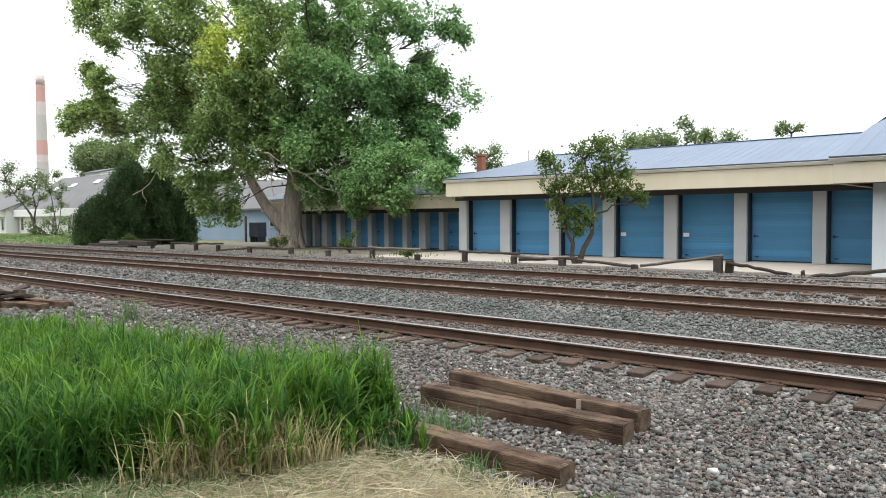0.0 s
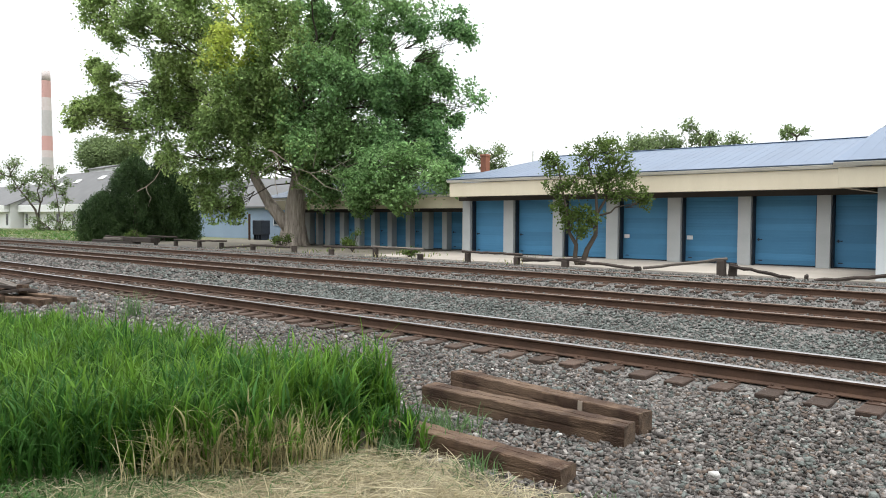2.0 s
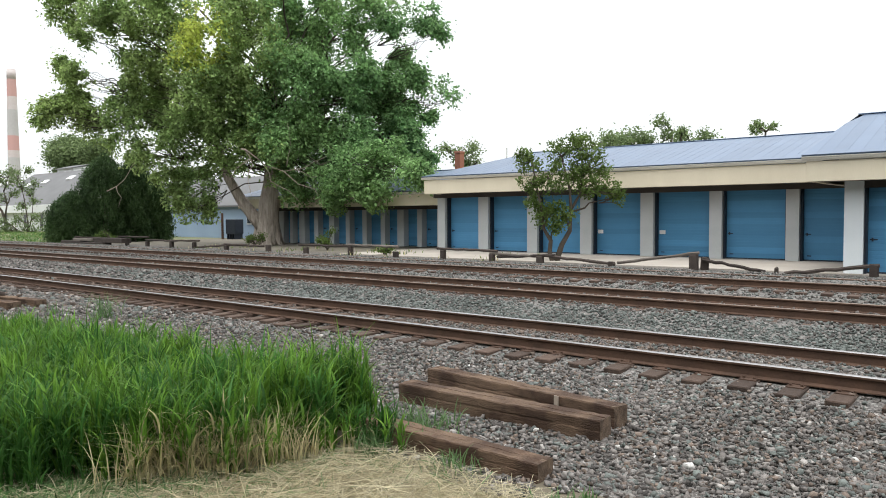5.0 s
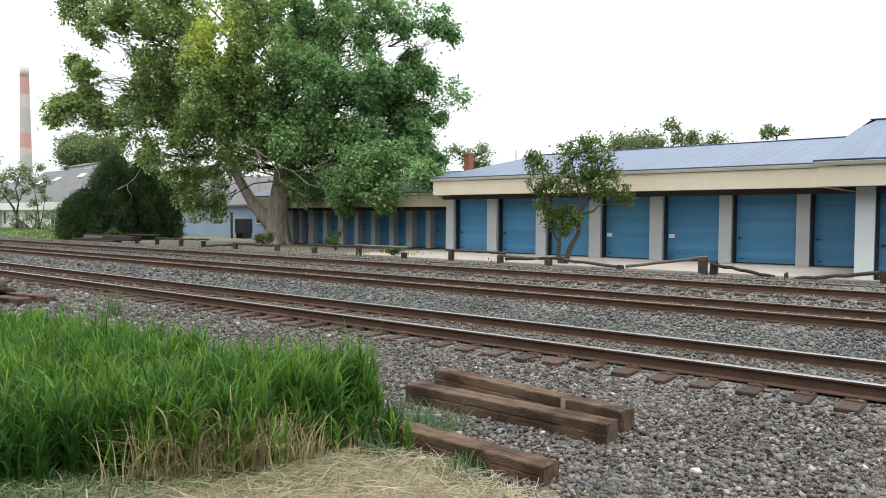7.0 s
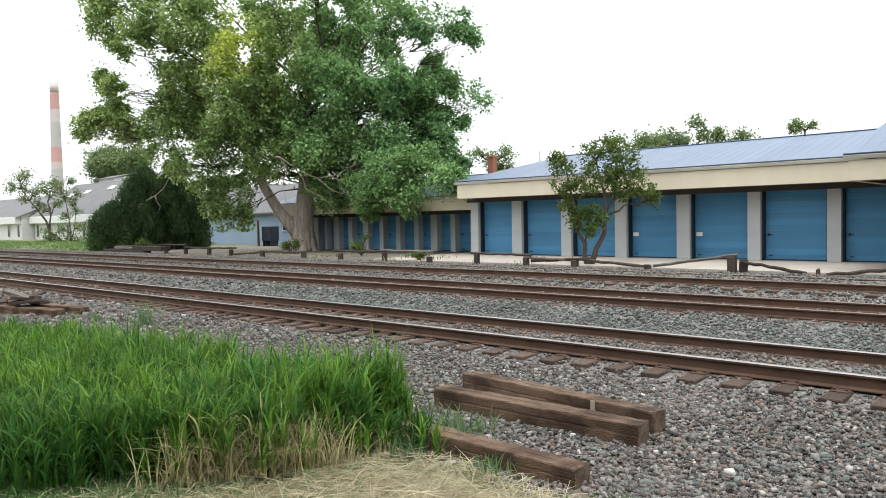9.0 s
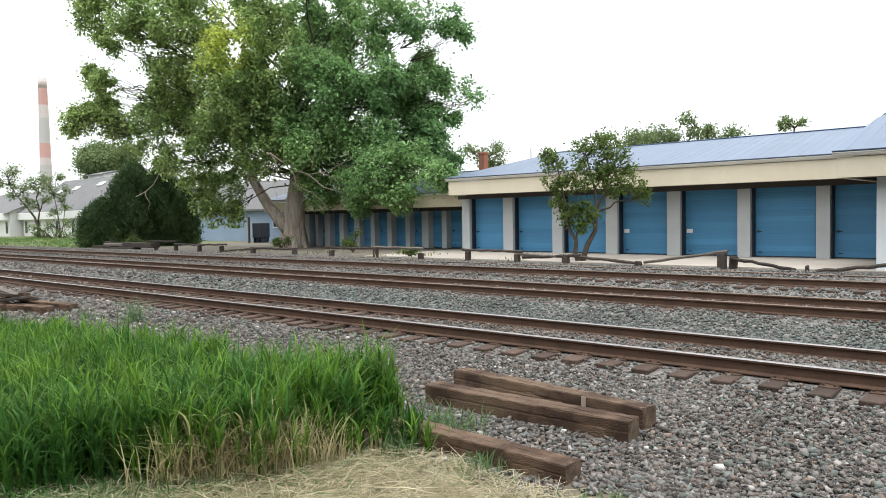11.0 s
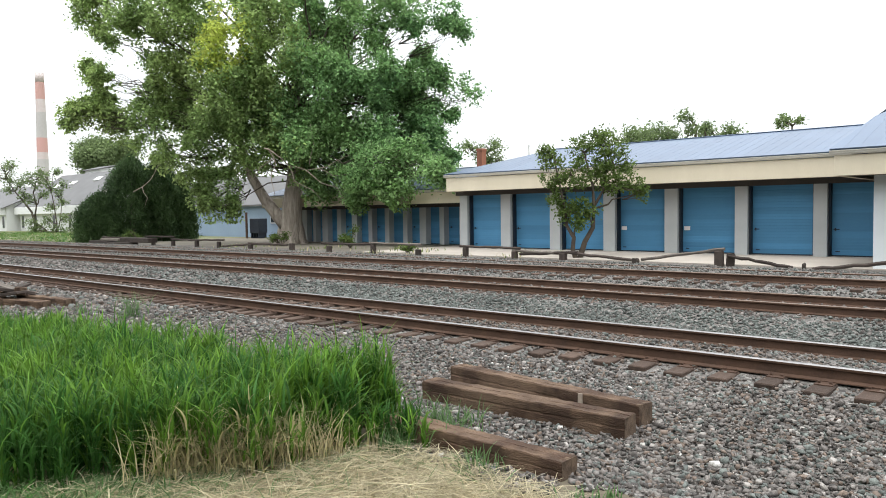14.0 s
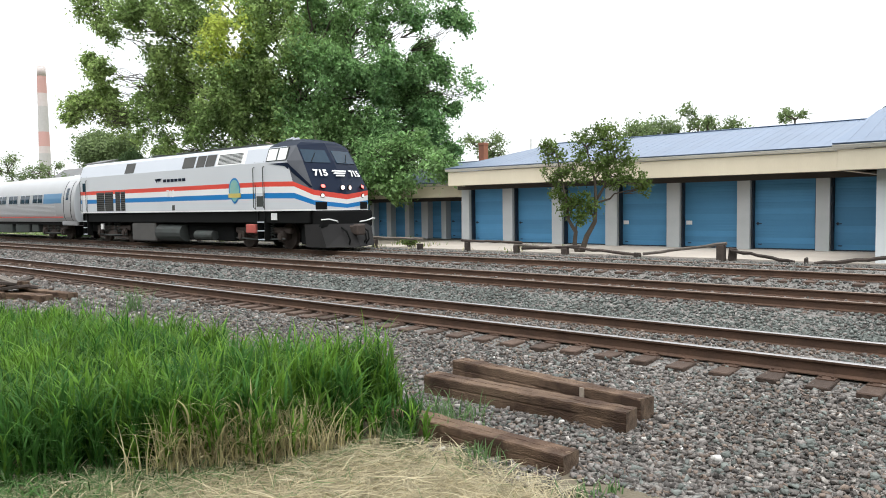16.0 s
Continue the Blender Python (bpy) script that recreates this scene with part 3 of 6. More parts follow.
HANGING = ((-9.2, 6.6, 1.3), (-8.0, 5.8, 1.3), (-7.2, 7.3, 1.6), (-6.4, 4.6, 1.2), (-4.8, 3.8, 1.3), (-4.1, 2.5, 0.7), (-6.4, 2.9, 0.6), (-5.6, 2.3, 0.5), (-3.2, 5.4, 1.2), (-0.5, 7.4, 1.3), (-0.9, 5.8, 0.9), (8.7, 5.4, 1.5), (5.8, 5.0, 1.9), (3.4, 4.4, 1.6), (10.2, 4.6, 0.8), (7.4, 5.6, 1.5),
           (2.2, 3.4, 0.9), (5.0, 3.2, 0.9), (7.0, 3.6, 1.1), (8.4, 3.8, 0.8), (1.3, 5.0, 1.2))
# right, height and radius of the openings through the crown
SKY_GAPS = ((7.9, 13.4, 0.8), (-11.0, 11.6, 1.0), (-10.6, 13.6, 0.6), (-9.2, 17.2, 0.7), (-5.6, 13.1, 0.45), (0.4, 16.2, 0.5), (-0.4, 11.9, 0.45), (-7.3, 6.7, 0.5), (-6.5, 6.2, 0.4), (-2.5, 4.4, 0.6), (2.7, 17.2, 0.5), (-8.9, 14.2, 0.45))


def big_tree(x, y, z):
    t = thing("cottonwood_tree", x, y, z, "large spreading green deciduous tree with forked pale trunk", "tree")
    trunk = bmesh.new()
    tube(trunk, [(0, 0, -0.3), (0.05, 0, 0.5), (0.1, 0, 1.6), (0.15, 0, 2.8), (0.3, 0.2, 4.5), (0.2, 0.4, 7.5), (-0.2, 0.8, 11), (0.1, 1, 15)], [1.05, 0.88, 0.72, 0.66, 0.55, 0.42, 0.3, 0.15], 22, rough=0.3)
    for k in range(7):
        th = k * 0.9 + 0.3
        d = Vector((math.cos(th), math.sin(th), 0))
        tube(trunk, [d * 1.25 + Vector((0, 0, -0.25)), d * 0.85 + Vector((0, 0, 0.2)), d * 0.62 + Vector((0, 0, 0.9)), d * 0.45 + Vector((0, 0, 2.4))], [0.16, 0.28, 0.28, 0.18], 8, rough=0.3)
    part("trunk", trunk, M["bark"], t, "thick furrowed grey-brown trunk", True)
    fork = RIGHT * -1
    limb = bmesh.new()
    tube(limb, [fork * 0.2 + Vector((0, 0, 1.2)), fork * 1.0 + Vector((0, 0, 2.1)), fork * 1.8 + Vector((0, 0, 3.1)), fork * 2.7 + Vector((0, 0, 4.7)), fork * 3.5 + Vector((0, 0, 7.4)), fork * 5 + Vector((0, 0, 12))], [0.55, 0.46, 0.40, 0.33, 0.25, 0.14], 12, rough=0.25)
    part("limb", limb, M["bark"], t, "", True)
    pts, out = [], []
    for k, (u, h, r) in enumerate(MASSES + SPRAYS + HANGING + FOREMOST):
        front = len(MASSES) + len(SPRAYS) <= k < len(MASSES + SPRAYS + HANGING) and u > 1
        if k < len(MASSES):
            w = float(rng.uniform(-4.6, 2.6)) * math.sqrt(max(0.1, 1 - (u / 13) ** 2))
        elif k >= len(MASSES + SPRAYS + HANGING):
            w = float(rng.uniform(-5.0, -3.4))
        elif front:     # these hang before the eave of the annex
            w = -0.87 * u - float(rng.uniform(0.1, 0.8))
        else:
            w = float(rng.uniform(-1.4, 0.8))
        # the near boughs droop and draw in, the far ones reach up and out
        u, h = 10.7 + (u - 10.7) * (1 + w / 51.6), 2.0 + (h - 2.0) * (1 + w / 51.6)
        c = RIGHT * u + FWD * w + Vector((0, 0, h))
        start = Vector((0.15, 0.3, min(max(h * 0.6, 4.6 + 2.6 * rng.random()), 12)))
        slim = 0.35 if h < 6.5 or r < 1.3 else 0.7
        b = bmesh.new()
        tube(b, bent(start, c, 6, 0.4, 0.2), [s * slim for s in (0.17, 0.14, 0.11, 0.085, 0.06, 0.045, 0.025)], 7, rough=0.1)
        clumps = int((6 + 6.4 * r * r) * (0.9 if front else 0.6 if len(MASSES) + len(SPRAYS) <= k < len(MASSES + SPRAYS + HANGING) else 1.0))
        d = rng.normal(0, 1, (clumps, 3))
        d /= np.linalg.norm(d, axis=1)[:, None]
        rad = r * (0.2 + 0.8 * rng.random(clumps) ** 0.5)
        cc = np.array(c) + d * rad[:, None]
        for e in cc[:7]:
            tube(b, bent(c.lerp(start, 0.3), e, 4, 0.0, 0.25), [0.035, 0.028, 0.02, 0.014, 0.008], 4)
        part("branch", b, M["branch_bark"], t, "", True)
        # each clump is a dome of leaves: full on top and outside, thin below
        for e in cc:
            m, q = int(rng.integers(100, 270)), float(rng.uniform(0.4, 0.95)) * min(1.0, 0.55 + 0.3 * r)
            n3 = rng.normal(0, 1, (m, 3)) + np.array([0, 0, 0.45]) + 0.3 * (e - np.array(c)) / r
            n3 /= np.linalg.norm(n3, axis=1)[:, None]
            pts.append(e + n3 * (q * rng.random(m) ** 0.35)[:, None] * np.array([1.05, 1.05, 0.95]) + rng.normal(0, 1, (m, 3)) * rng.choice([0.08, 0.3], m, p=[0.75, 0.25])[:, None])
            out.append(n3)
    p, out = np.concatenate(pts), np.concatenate(out)
    # openings where the sky shows through
    g = np.sin(p[:, 0] * 0.9 + 1.3 * np.sin(p[:, 2] * 0.7)) + np.sin(p[:, 1] * 0.8 + p[:, 2] * 1.1) + np.sin(p[:, 2] * 0.9 - p[:, 0] * 0.5)
    u, w = p @ np.array(RIGHT), p @ np.array(FWD)
    k = (g > np.interp(p[:, 2], [5, 9, 15, 20], [-1.9, -1.5, -1.15, -0.9])) | (rng.random(len(p)) < 0.12)
    for gu, gh, gr in SKY_GAPS:
        k &= np.hypot(u - gu, p[:, 2] - gh) > gr * (1 + 0.35 * np.sin(p[:, 0] * 3.1 + p[:, 2] * 4.3) + 0.25 * np.sin(p[:, 2] * 7 - p[:, 1] * 5))
    k &= ~((np.abs(u + 0.6) < 1.9) & (p[:, 2] < 3.9) & (w < 1.2)) & (p[:, 2] > 1.5)
    k &= (p[:, 2] > 2.3 + 0.5 * np.sin(u * 2.1)) | (u < 1.5)
    p, out = p[k], out[k]
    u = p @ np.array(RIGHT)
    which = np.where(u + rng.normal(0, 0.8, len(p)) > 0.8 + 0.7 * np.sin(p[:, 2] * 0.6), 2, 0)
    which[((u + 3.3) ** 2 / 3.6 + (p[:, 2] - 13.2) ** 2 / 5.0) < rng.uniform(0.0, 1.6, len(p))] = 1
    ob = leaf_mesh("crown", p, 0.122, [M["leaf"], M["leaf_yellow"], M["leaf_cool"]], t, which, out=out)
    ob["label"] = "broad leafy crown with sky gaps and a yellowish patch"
    dead = bmesh.new()
    o = FWD * -5.2 + RIGHT * 0.4 + Vector((0, 0, 1.0))
    def twig(r0, *way):
        line = [o + RIGHT * u + Vector((0, 0, h)) for u, h in way]
        fine = []
        for a, b in zip(line, line[1:]):
            fine += [a, a.lerp(b, 0.5) + Vector((random.uniform(-1, 1), random.uniform(-1, 1), random.uniform(-0.6, 1))) * 0.09]
        fine.append(line[-1])
        tube(dead, fine, [0.7 * r0 * (1 - 0.8 * i / (len(fine) - 1)) for i in range(len(fine))], 6)
    twig(0.075, (-0.9, 5.2), (-0.3, 4.9), (0.6, 4.1), (1.7, 3.8), (3.0, 4.0), (4.4, 4.7))
    twig(0.06, (-0.7, 5.2), (-0.2, 4.2), (-0.5, 3.2), (-0.3, 2.2))
    twig(0.05, (0.6, 4.1), (0.9, 3.2), (2.0, 2.6), (2.9, 1.6))
    twig(0.05, (1.7, 3.8), (2.6, 3.0), (3.6, 2.7), (4.2, 1.8))
    twig(0.045, (1.9, 4.1), (2.2, 5.4), (2.0, 6.8))
    twig(0.04, (-0.3, 4.6), (-1.2, 4.0), (-2.0, 2.6))
    twig(0.035, (2.4, 3.9), (3.4, 3.4), (4.6, 3.5))
    part("dead_branch", dead, M["dead_wood"], t, "bare bleached dead branches", True)
    dead = bmesh.new()
    twig(0.045, (-9.2, 2.6), (-8.6, 2.9), (-7.8, 3.8), (-7.4, 4.4))
    twig(0.03, (-8.6, 2.9), (-8.3, 2.2), (-8.5, 1.6))
    part("dead_branch", dead, M["dead_wood"], t, "bare bleached dead branches", True)
    return t


def small_tree(name, x, y, z, label, lobes, stems, leaf, size=0.07, per=26, dens=26, spread=0.22, group=""):
    """A young tree: crooked stems to each leaf mass. lobes: right, ahead, height, radius."""
    t = thing(name, x, y, z, label, "tree", group=group)
    tr = bmesh.new()
    for path, r0 in stems:
        pp = [RIGHT * u + Vector((0, 0, h)) for u, h in path]
        tube(tr, pp, [r0 * (1 - 0.75 * i / (len(pp) - 1)) for i in range(len(pp))], 8, rough=0.2)
    part("trunk", tr, M["branch_bark"], t, "", True)
    pts = []
    for u, w, h, r in lobes:
        br = bmesh.new()
        c = RIGHT * u + FWD * w + Vector((0, 0, h))
        best = min((RIGHT * a + Vector((0, 0, b)) for path, _ in stems for a, b in path), key=lambda q: (q - c).length + max(0, q.z - c.z + 0.4) * 2)
        tube(br, bent(best, c, 4, 0, 0.2), [0.05 * size / 0.07, 0.04 * size / 0.07, 0.03 * size / 0.07, 0.02 * size / 0.07, 0.01], 5)
        for _ in range(4):
            e = c + Vector((random.uniform(-1, 1), random.uniform(-1, 1), random.uniform(-0.8, 0.9))) * r
            tube(br, bent(best.lerp(c, 0.6), e, 3, 0, 0.2), [0.03 * size / 0.07, 0.022 * size / 0.07, 0.015 * size / 0.07, 0.008], 4)
        part("branch", br, M["branch_bark"], t, "", True)
        p, _ = cloud(c, r, int(6 + dens * r * r), per, spread, 0.85, 0.2)
        pts.append(p)
    p = np.concatenate(pts)
    leaf_mesh("crown", p[p[:, 2] > 0.1], size, [M[leaf]], t)
    return t


big_tree(-41.9, 31.9, -0.22)
small_tree("young_tree", -16.1, 26.95, -0.22, "young leaning tree with thin crooked stems beside the rail fence",
           ((0.0, 0, 3.6, 0.75), (-1.0, 0.2, 4.2, 0.5), (0.3, 0.1, 4.6, 0.65), (1.3, 0, 4.8, 0.75), (1.8, 0.2, 4.0, 0.75), (0.9, 0, 3.7, 0.6), (-0.9, 0, 3.4, 0.5), (2.3, 0, 3.1, 0.55), (1.4, 0, 3.2, 0.6),
            (-0.8, 0.2, 2.6, 0.45), (-0.1, 0, 2.2, 0.45), (0.4, 0, 2.1, 0.5), (0.1, 0, 1.5, 0.35), (-0.5, 0, 1.9, 0.35), (1.0, 0.1, 5.2, 0.4), (2.7, 0, 2.7, 0.3), (-1.3, 0, 4.5, 0.25)),
           ((((0, -0.1), (-0.15, 0.4), (-0.1, 0.9), (-0.4, 1.4), (-0.5, 2.2), (-0.7, 3.2), (-0.9, 4.2)), 0.11), (((0.1, -0.1), (0.35, 0.7), (0.7, 1.3), (0.75, 2.1), (0.7, 3.0), (0.4, 4.2)), 0.13), (((0.7, 2.1), (1.1, 2.8), (1.3, 3.8), (1.1, 4.6)), 0.07)),
           "leaf_small", 0.068, 32, 36, 0.16)


def far_tree(ahead, right, z, w, h, label, seed_lobes=7, leaf="leaf_far", size=0.15, per=12):
    lobes = [(random.uniform(-0.42, 0.42) * w, random.uniform(-0.3, 0.3) * w, h * random.uniform(0.42, 0.95), w * random.uniform(0.12, 0.22)) for _ in range(seed_lobes)]
    p = spot(ahead, right, z)
    stems = ((((0, 0), (0.02 * w, h * 0.3), (-0.03 * w, h * 0.55), (0.03 * w, h * 0.85)), 0.03 * h), (((0, h * 0.2), (0.15 * w, h * 0.45), (0.28 * w, h * 0.75)), 0.02 * h), (((0, h * 0.15), (-0.16 * w, h * 0.4), (-0.3 * w, h * 0.7)), 0.02 * h))
    small_tree("background_tree", p.x, p.y, z, label, lobes, stems, leaf, size, per, 22 / max(1.0, (w * 0.17) ** 2) + 4, w * 0.075, "background trees")


def conifer(ahead, right, z, w, h):
    """A dense dark shrub of upright sprays."""
    p0 = spot(ahead, right, z)
    t = thing("cedar_shrub", p0.x, p0.y, z, "dense dark green rounded cedar shrub", "shrub", group="cedar shrubs")
    tr = bmesh.new()
    tube(tr, [(0, 0, -0.2), (0.1, 0, h * 0.4), (0, 0.1, h * 0.8)], [0.25, 0.16, 0.04], 8)
    part("trunk", tr, M["bark"], t, "", True)
    n = int(7600 * w / 6)
    th, s = rng.uniform(0, 2 * math.pi, n), rng.random(n) ** 0.8
    prof = np.sqrt(np.clip(1 - (s * 1.02) ** 2.6, 0, 1)) * (0.82 + 0.12 * np.sin(th * 5 + s * 9) + 0.08 * np.sin(th * 13 - s * 23))
    rad = w / 2 * prof * rng.uniform(0.72, 1.03, n)
    c = np.stack([np.cos(th) * rad, np.sin(th) * rad, s * h], 1)
    p = np.repeat(c, 7, 0) + rng.normal(0, 0.13, (n * 7, 3)) * np.array([1, 1, 1.7])
    leaf_mesh("foliage", p[p[:, 2] > 0.02], 0.115, [M["cedar"]], t, None, -0.9, 0.3)


conifer(60.5, -25.6, -0.3, 5.4, 6.7)
conifer(60.0, -28.0, -0.3, 4.4, 3.7)
conifer(61.5, -23.7, -0.3, 4.4, 6.5)
conifer(62.5, -22.4, -0.3, 3.2, 5.0)

# trees beyond the roofs and by the white building
q = spot(104, -57.6)
small_tree("background_tree", q.x, q.y, -0.9, "crooked open-crowned tree beside the white building",
           ((-5.4, 0, 8.6, 0.9), (-4.2, 0.5, 9.9, 0.9), (-3.0, 0, 10.4, 0.7), (-3.4, 0, 8.4, 1.0), (-2.0, 0.3, 7.6, 1.1), (-3.6, 0, 6.8, 0.8), (-1.6, 0, 6.2, 0.9), (-0.8, 0, 8.6, 1.0), (0.3, 0, 7.6, 1.0), (0.8, 0.3, 9.0, 0.8), (1.2, 0, 6.2, 0.7), (-0.4, 0, 5.2, 0.7)),
           ((((0, -0.1), (-0.1, 2.0), (-0.5, 3.6), (-1.5, 5.0), (-2.8, 6.6), (-4.0, 8.4)), 0.22), (((-0.2, 2.4), (0.2, 4.6), (-0.2, 6.4), (0.4, 8.2)), 0.14)), "leaf_far", 0.15, 16, 9, 0.34, "background trees")
q = spot(103, -54.2)
small_tree("background_tree", q.x, q.y, -0.9, "slender thin-crowned tree beside the white building",
           ((-1.6, 0, 8.6, 0.8), (-0.8, 0, 7.2, 0.8), (0.4, 0, 9.2, 0.5), (0.2, 0, 6.2, 0.8), (0.9, 0, 5.0, 0.7), (-0.6, 0, 4.4, 0.7), (-1.2, 0, 2.4, 0.8), (1.3, 0, 7.4, 0.5), (1.2, 0, 2.6, 0.8), (-0.2, 0, 1.2, 0.9), (1.4, 0, 1.0, 0.9), (-2.2, 0, 1.4, 0.9), (-3.2, 0, 1.0, 0.8), (-3.6, 0, 2.2, 0.6)),
           ((((0, -0.1), (0.1, 2.0), (-0.2, 4.5), (-0.5, 6.4), (-0.2, 8.8)), 0.12), (((0, 0.6), (0.6, 2.5), (0.9, 5.0), (1.0, 7.2)), 0.08)), "leaf_far", 0.15, 16, 9, 0.34, "background trees")
for a, r, w, h, k in ((150, -67.0, 12, 17.8, 22), (80, 4.2, 4.5, 9.9, 14), (70, 19.6, 5.0, 11.1, 14), (70, 23.8, 3.6, 12.0, 13), (72, 27.0, 4.5, 10.9, 12), (68, 31.9, 2.8, 11.6, 11), (66, 45.5, 7.0, 11.5, 16), (140, -40, 12, 10, 8)):
    far_tree(a, r, -0.5, w, h, "leafy tree standing behind the storage roofs", k, "leaf_far", 0.15 if a < 100 else 0.28, 12 if a < 100 else 40)


# ---- tall grass, straw and weeds near the camera ----
def blades(name, roots, height, width, lean, mats, which=None, seg=4, kind="stuff", label="", category="grass", parent=None, turn=None):
    """Curved, tapered blades from their roots, in one mesh."""
    n = len(roots)
    th = rng.uniform(0, 2 * math.pi, n) if turn is None else turn
    d = np.stack([np.cos(th), np.sin(th), np.zeros(n)], 1)
    side = np.stack([-np.sin(th), np.cos(th), np.zeros(n)], 1)
    tw = rng.uniform(-0.6, 0.6, n)[:, None]
    side = side * np.cos(tw) + d * np.sin(tw)
    V = []
    for i in range(seg + 1):
        s = i / seg
        c = roots + d * (lean * s ** 2.2)[:, None] + np.array([0, 0, 1.0]) * (height * (s - 0.28 * np.minimum(1, lean / height) * s ** 3))[:, None]
        w = (width * (1 - s ** 1.8) * (0.55 + 0.45 * min(1, s * 4)) + 0.0008)[:, None]
        V += [c - side * w, c + side * w]
    v = np.stack(V, 1).reshape(-1, 3)
    base = (np.arange(n) * 2 * (seg + 1))[:, None, None]
    q = np.array([[2 * i, 2 * i + 1, 2 * i + 3, 2 * i + 2] for i in range(seg)])[None]
    f = (base + q).reshape(-1, 4)
    mi = None if which is None else np.repeat(which, seg)
    ob = mesh_from(name, v, f, mats, parent, mi)
    if label:
        tagged(ob, label, category, kind=kind)
    return ob


def in_patch(x, y):
    """The tall grass: a tongue that ends beside the lower tie."""
    front = np.interp(x, [-16, -9, -6.4, -5.6, -5.0, -4.72, -4.58], [-2.0, -0.6, 1.85, 2.7, 3.75, 4.5, 4.8])
    back = np.interp(x, [-16, -13, -10.5, -8.6, -7.6, -6.5, -5.2, -4.58], [4.7, 5.1, 5.3, 5.15, 4.95, 5.35, 5.3, 5.0])
    w = 0.10 * np.sin(x * 5.1) + 0.08 * np.sin(x * 11.7 + 1)
    return (y > front + w) & (y < back + w)


def tall_grass():
    """Tufts of long leaning blades, denser and taller away from the mown edge."""
    n = 5000
    tx, ty = rng.uniform(-15, -4.55, n), rng.uniform(-1.5, 5.8, n)
    k = in_patch(tx, ty) & (rng.random(n) < np.clip(1.5 - np.hypot(tx, ty) / 14, 0.35, 1))
    k &= (tx < -6.2) | (np.sin(tx * 4.3 + 1.7 * np.sin(ty * 3.1)) + np.sin(ty * 5.3 - tx * 1.9) + rng.normal(0, 0.6, n) > -1.0)
    tx, ty = tx[k], ty[k]
    per = rng.integers(4, 12, len(tx))
    idx = np.repeat(np.arange(len(tx)), per)
    n = len(idx)
    th, rad = rng.uniform(0, 2 * math.pi, n), np.abs(rng.normal(0, 0.07, n))
    x, y = tx[idx] + np.cos(th) * rad, ty[idx] + np.sin(th) * rad
    front = np.interp(x, [-16, -9, -6.4, -5.6, -5.0, -4.72, -4.58], [-2.0, -0.6, 1.85, 2.7, 3.75, 4.5, 4.8])
    edge = np.clip((y - front) / 0.45, 0, 1)
    tall = np.interp(x, [-14, -10, -8.0, -7.2, -6.2, -5.3, -5.0, -4.58], [0.52, 0.61, 0.71, 0.63, 0.74, 0.78, 0.64, 0.40])
    h = tall * rng.uniform(0.62, 1.12, len(tx))[idx] * rng.uniform(0.72, 1.1, n) * (0.75 + 0.25 * edge)
    root = np.stack([x, y, ground_z(x, y) - 0.02], 1)
    tone = np.where((rng.random(len(tx)) < 0.3)[idx] | ((edge < 0.9) & (x < -5.7) & (rng.random(n) < 0.8)), 2, 0)
    dry_tuft = ((rng.random(len(tx)) < 0.2) & (tx > -5.6))[idx] & (edge < 0.95) & (x < -4.75)
    edge_dry = (edge < 0.97) & (x > -5.65) & (x < -4.75)
    R, H, W, L, K, T = [root], [h], [np.full(n, 0.0028)], [h * rng.uniform(0.03, 0.18, n)], [np.where(dry_tuft, 1, tone)], [th]
    # long leaves arch out of each stem, the lowest of them withered at the mown edge
    for j, s in enumerate((0.06, 0.16, 0.27, 0.38, 0.5, 0.62, 0.74)):
        at = h * (s + rng.uniform(-0.05, 0.05, n))
        length = h * rng.uniform(0.32, 0.6, n)
        R.append(root + np.array([0, 0, 1.0]) * at[:, None])
        H.append(length)
        W.append(rng.uniform(0.006, 0.0145, n))
        L.append(length * rng.gamma(3.0, 0.22, n).clip(0.1, 1.3))
        K.append(np.where(dry_tuft | (edge_dry & (rng.random(n) < 1.0 - 1.4 * s)), 1, tone))
        T.append(th + j * 2.4 + rng.normal(0, 0.4, n))
    blades("tall_grass", np.concatenate(R), np.concatenate(H), np.concatenate(W), np.concatenate(L), [M["grass"], M["dry_grass"], M["grass_deep"]],
           np.concatenate(K), 5, "stuff", "tall bright green meadow grass, uncut", "grass", None, np.concatenate(T))
    # dry stalks along the front edge
    n = 520
    x = rng.uniform(-5.6, -4.85, n)
    y = np.interp(x, [-6.4, -5.6, -5.0, -4.55], [1.7, 2.7, 3.75, 4.55]) + rng.normal(0.12, 0.16, n)
    h = rng.uniform(0.22, 0.62, n)
    blades("dry_stalks", np.stack([x, y, ground_z(x, y)], 1), h, rng.uniform(0.003, 0.006, n), rng.uniform(0.1, 1.2, n) * h, [M["dry_grass"]], None, 4, "stuff", "dry yellow grass stalks at the edge", "grass")


def ragged(x, y):
    """How thick the mown mat lies: one in its middle, nothing past its uneven border."""
    w = 0.5 * np.sin(x * 1.3 + 2 * np.sin(y * 0.9)) + 0.35 * np.sin(x * 2.9 - y * 2.1) + 0.2 * np.sin(y * 5.3 + x)
    return np.clip(np.minimum(np.minimum(x + 11, 7.4 - x), y + 5.2) - 0.9 + w, 0, 1)


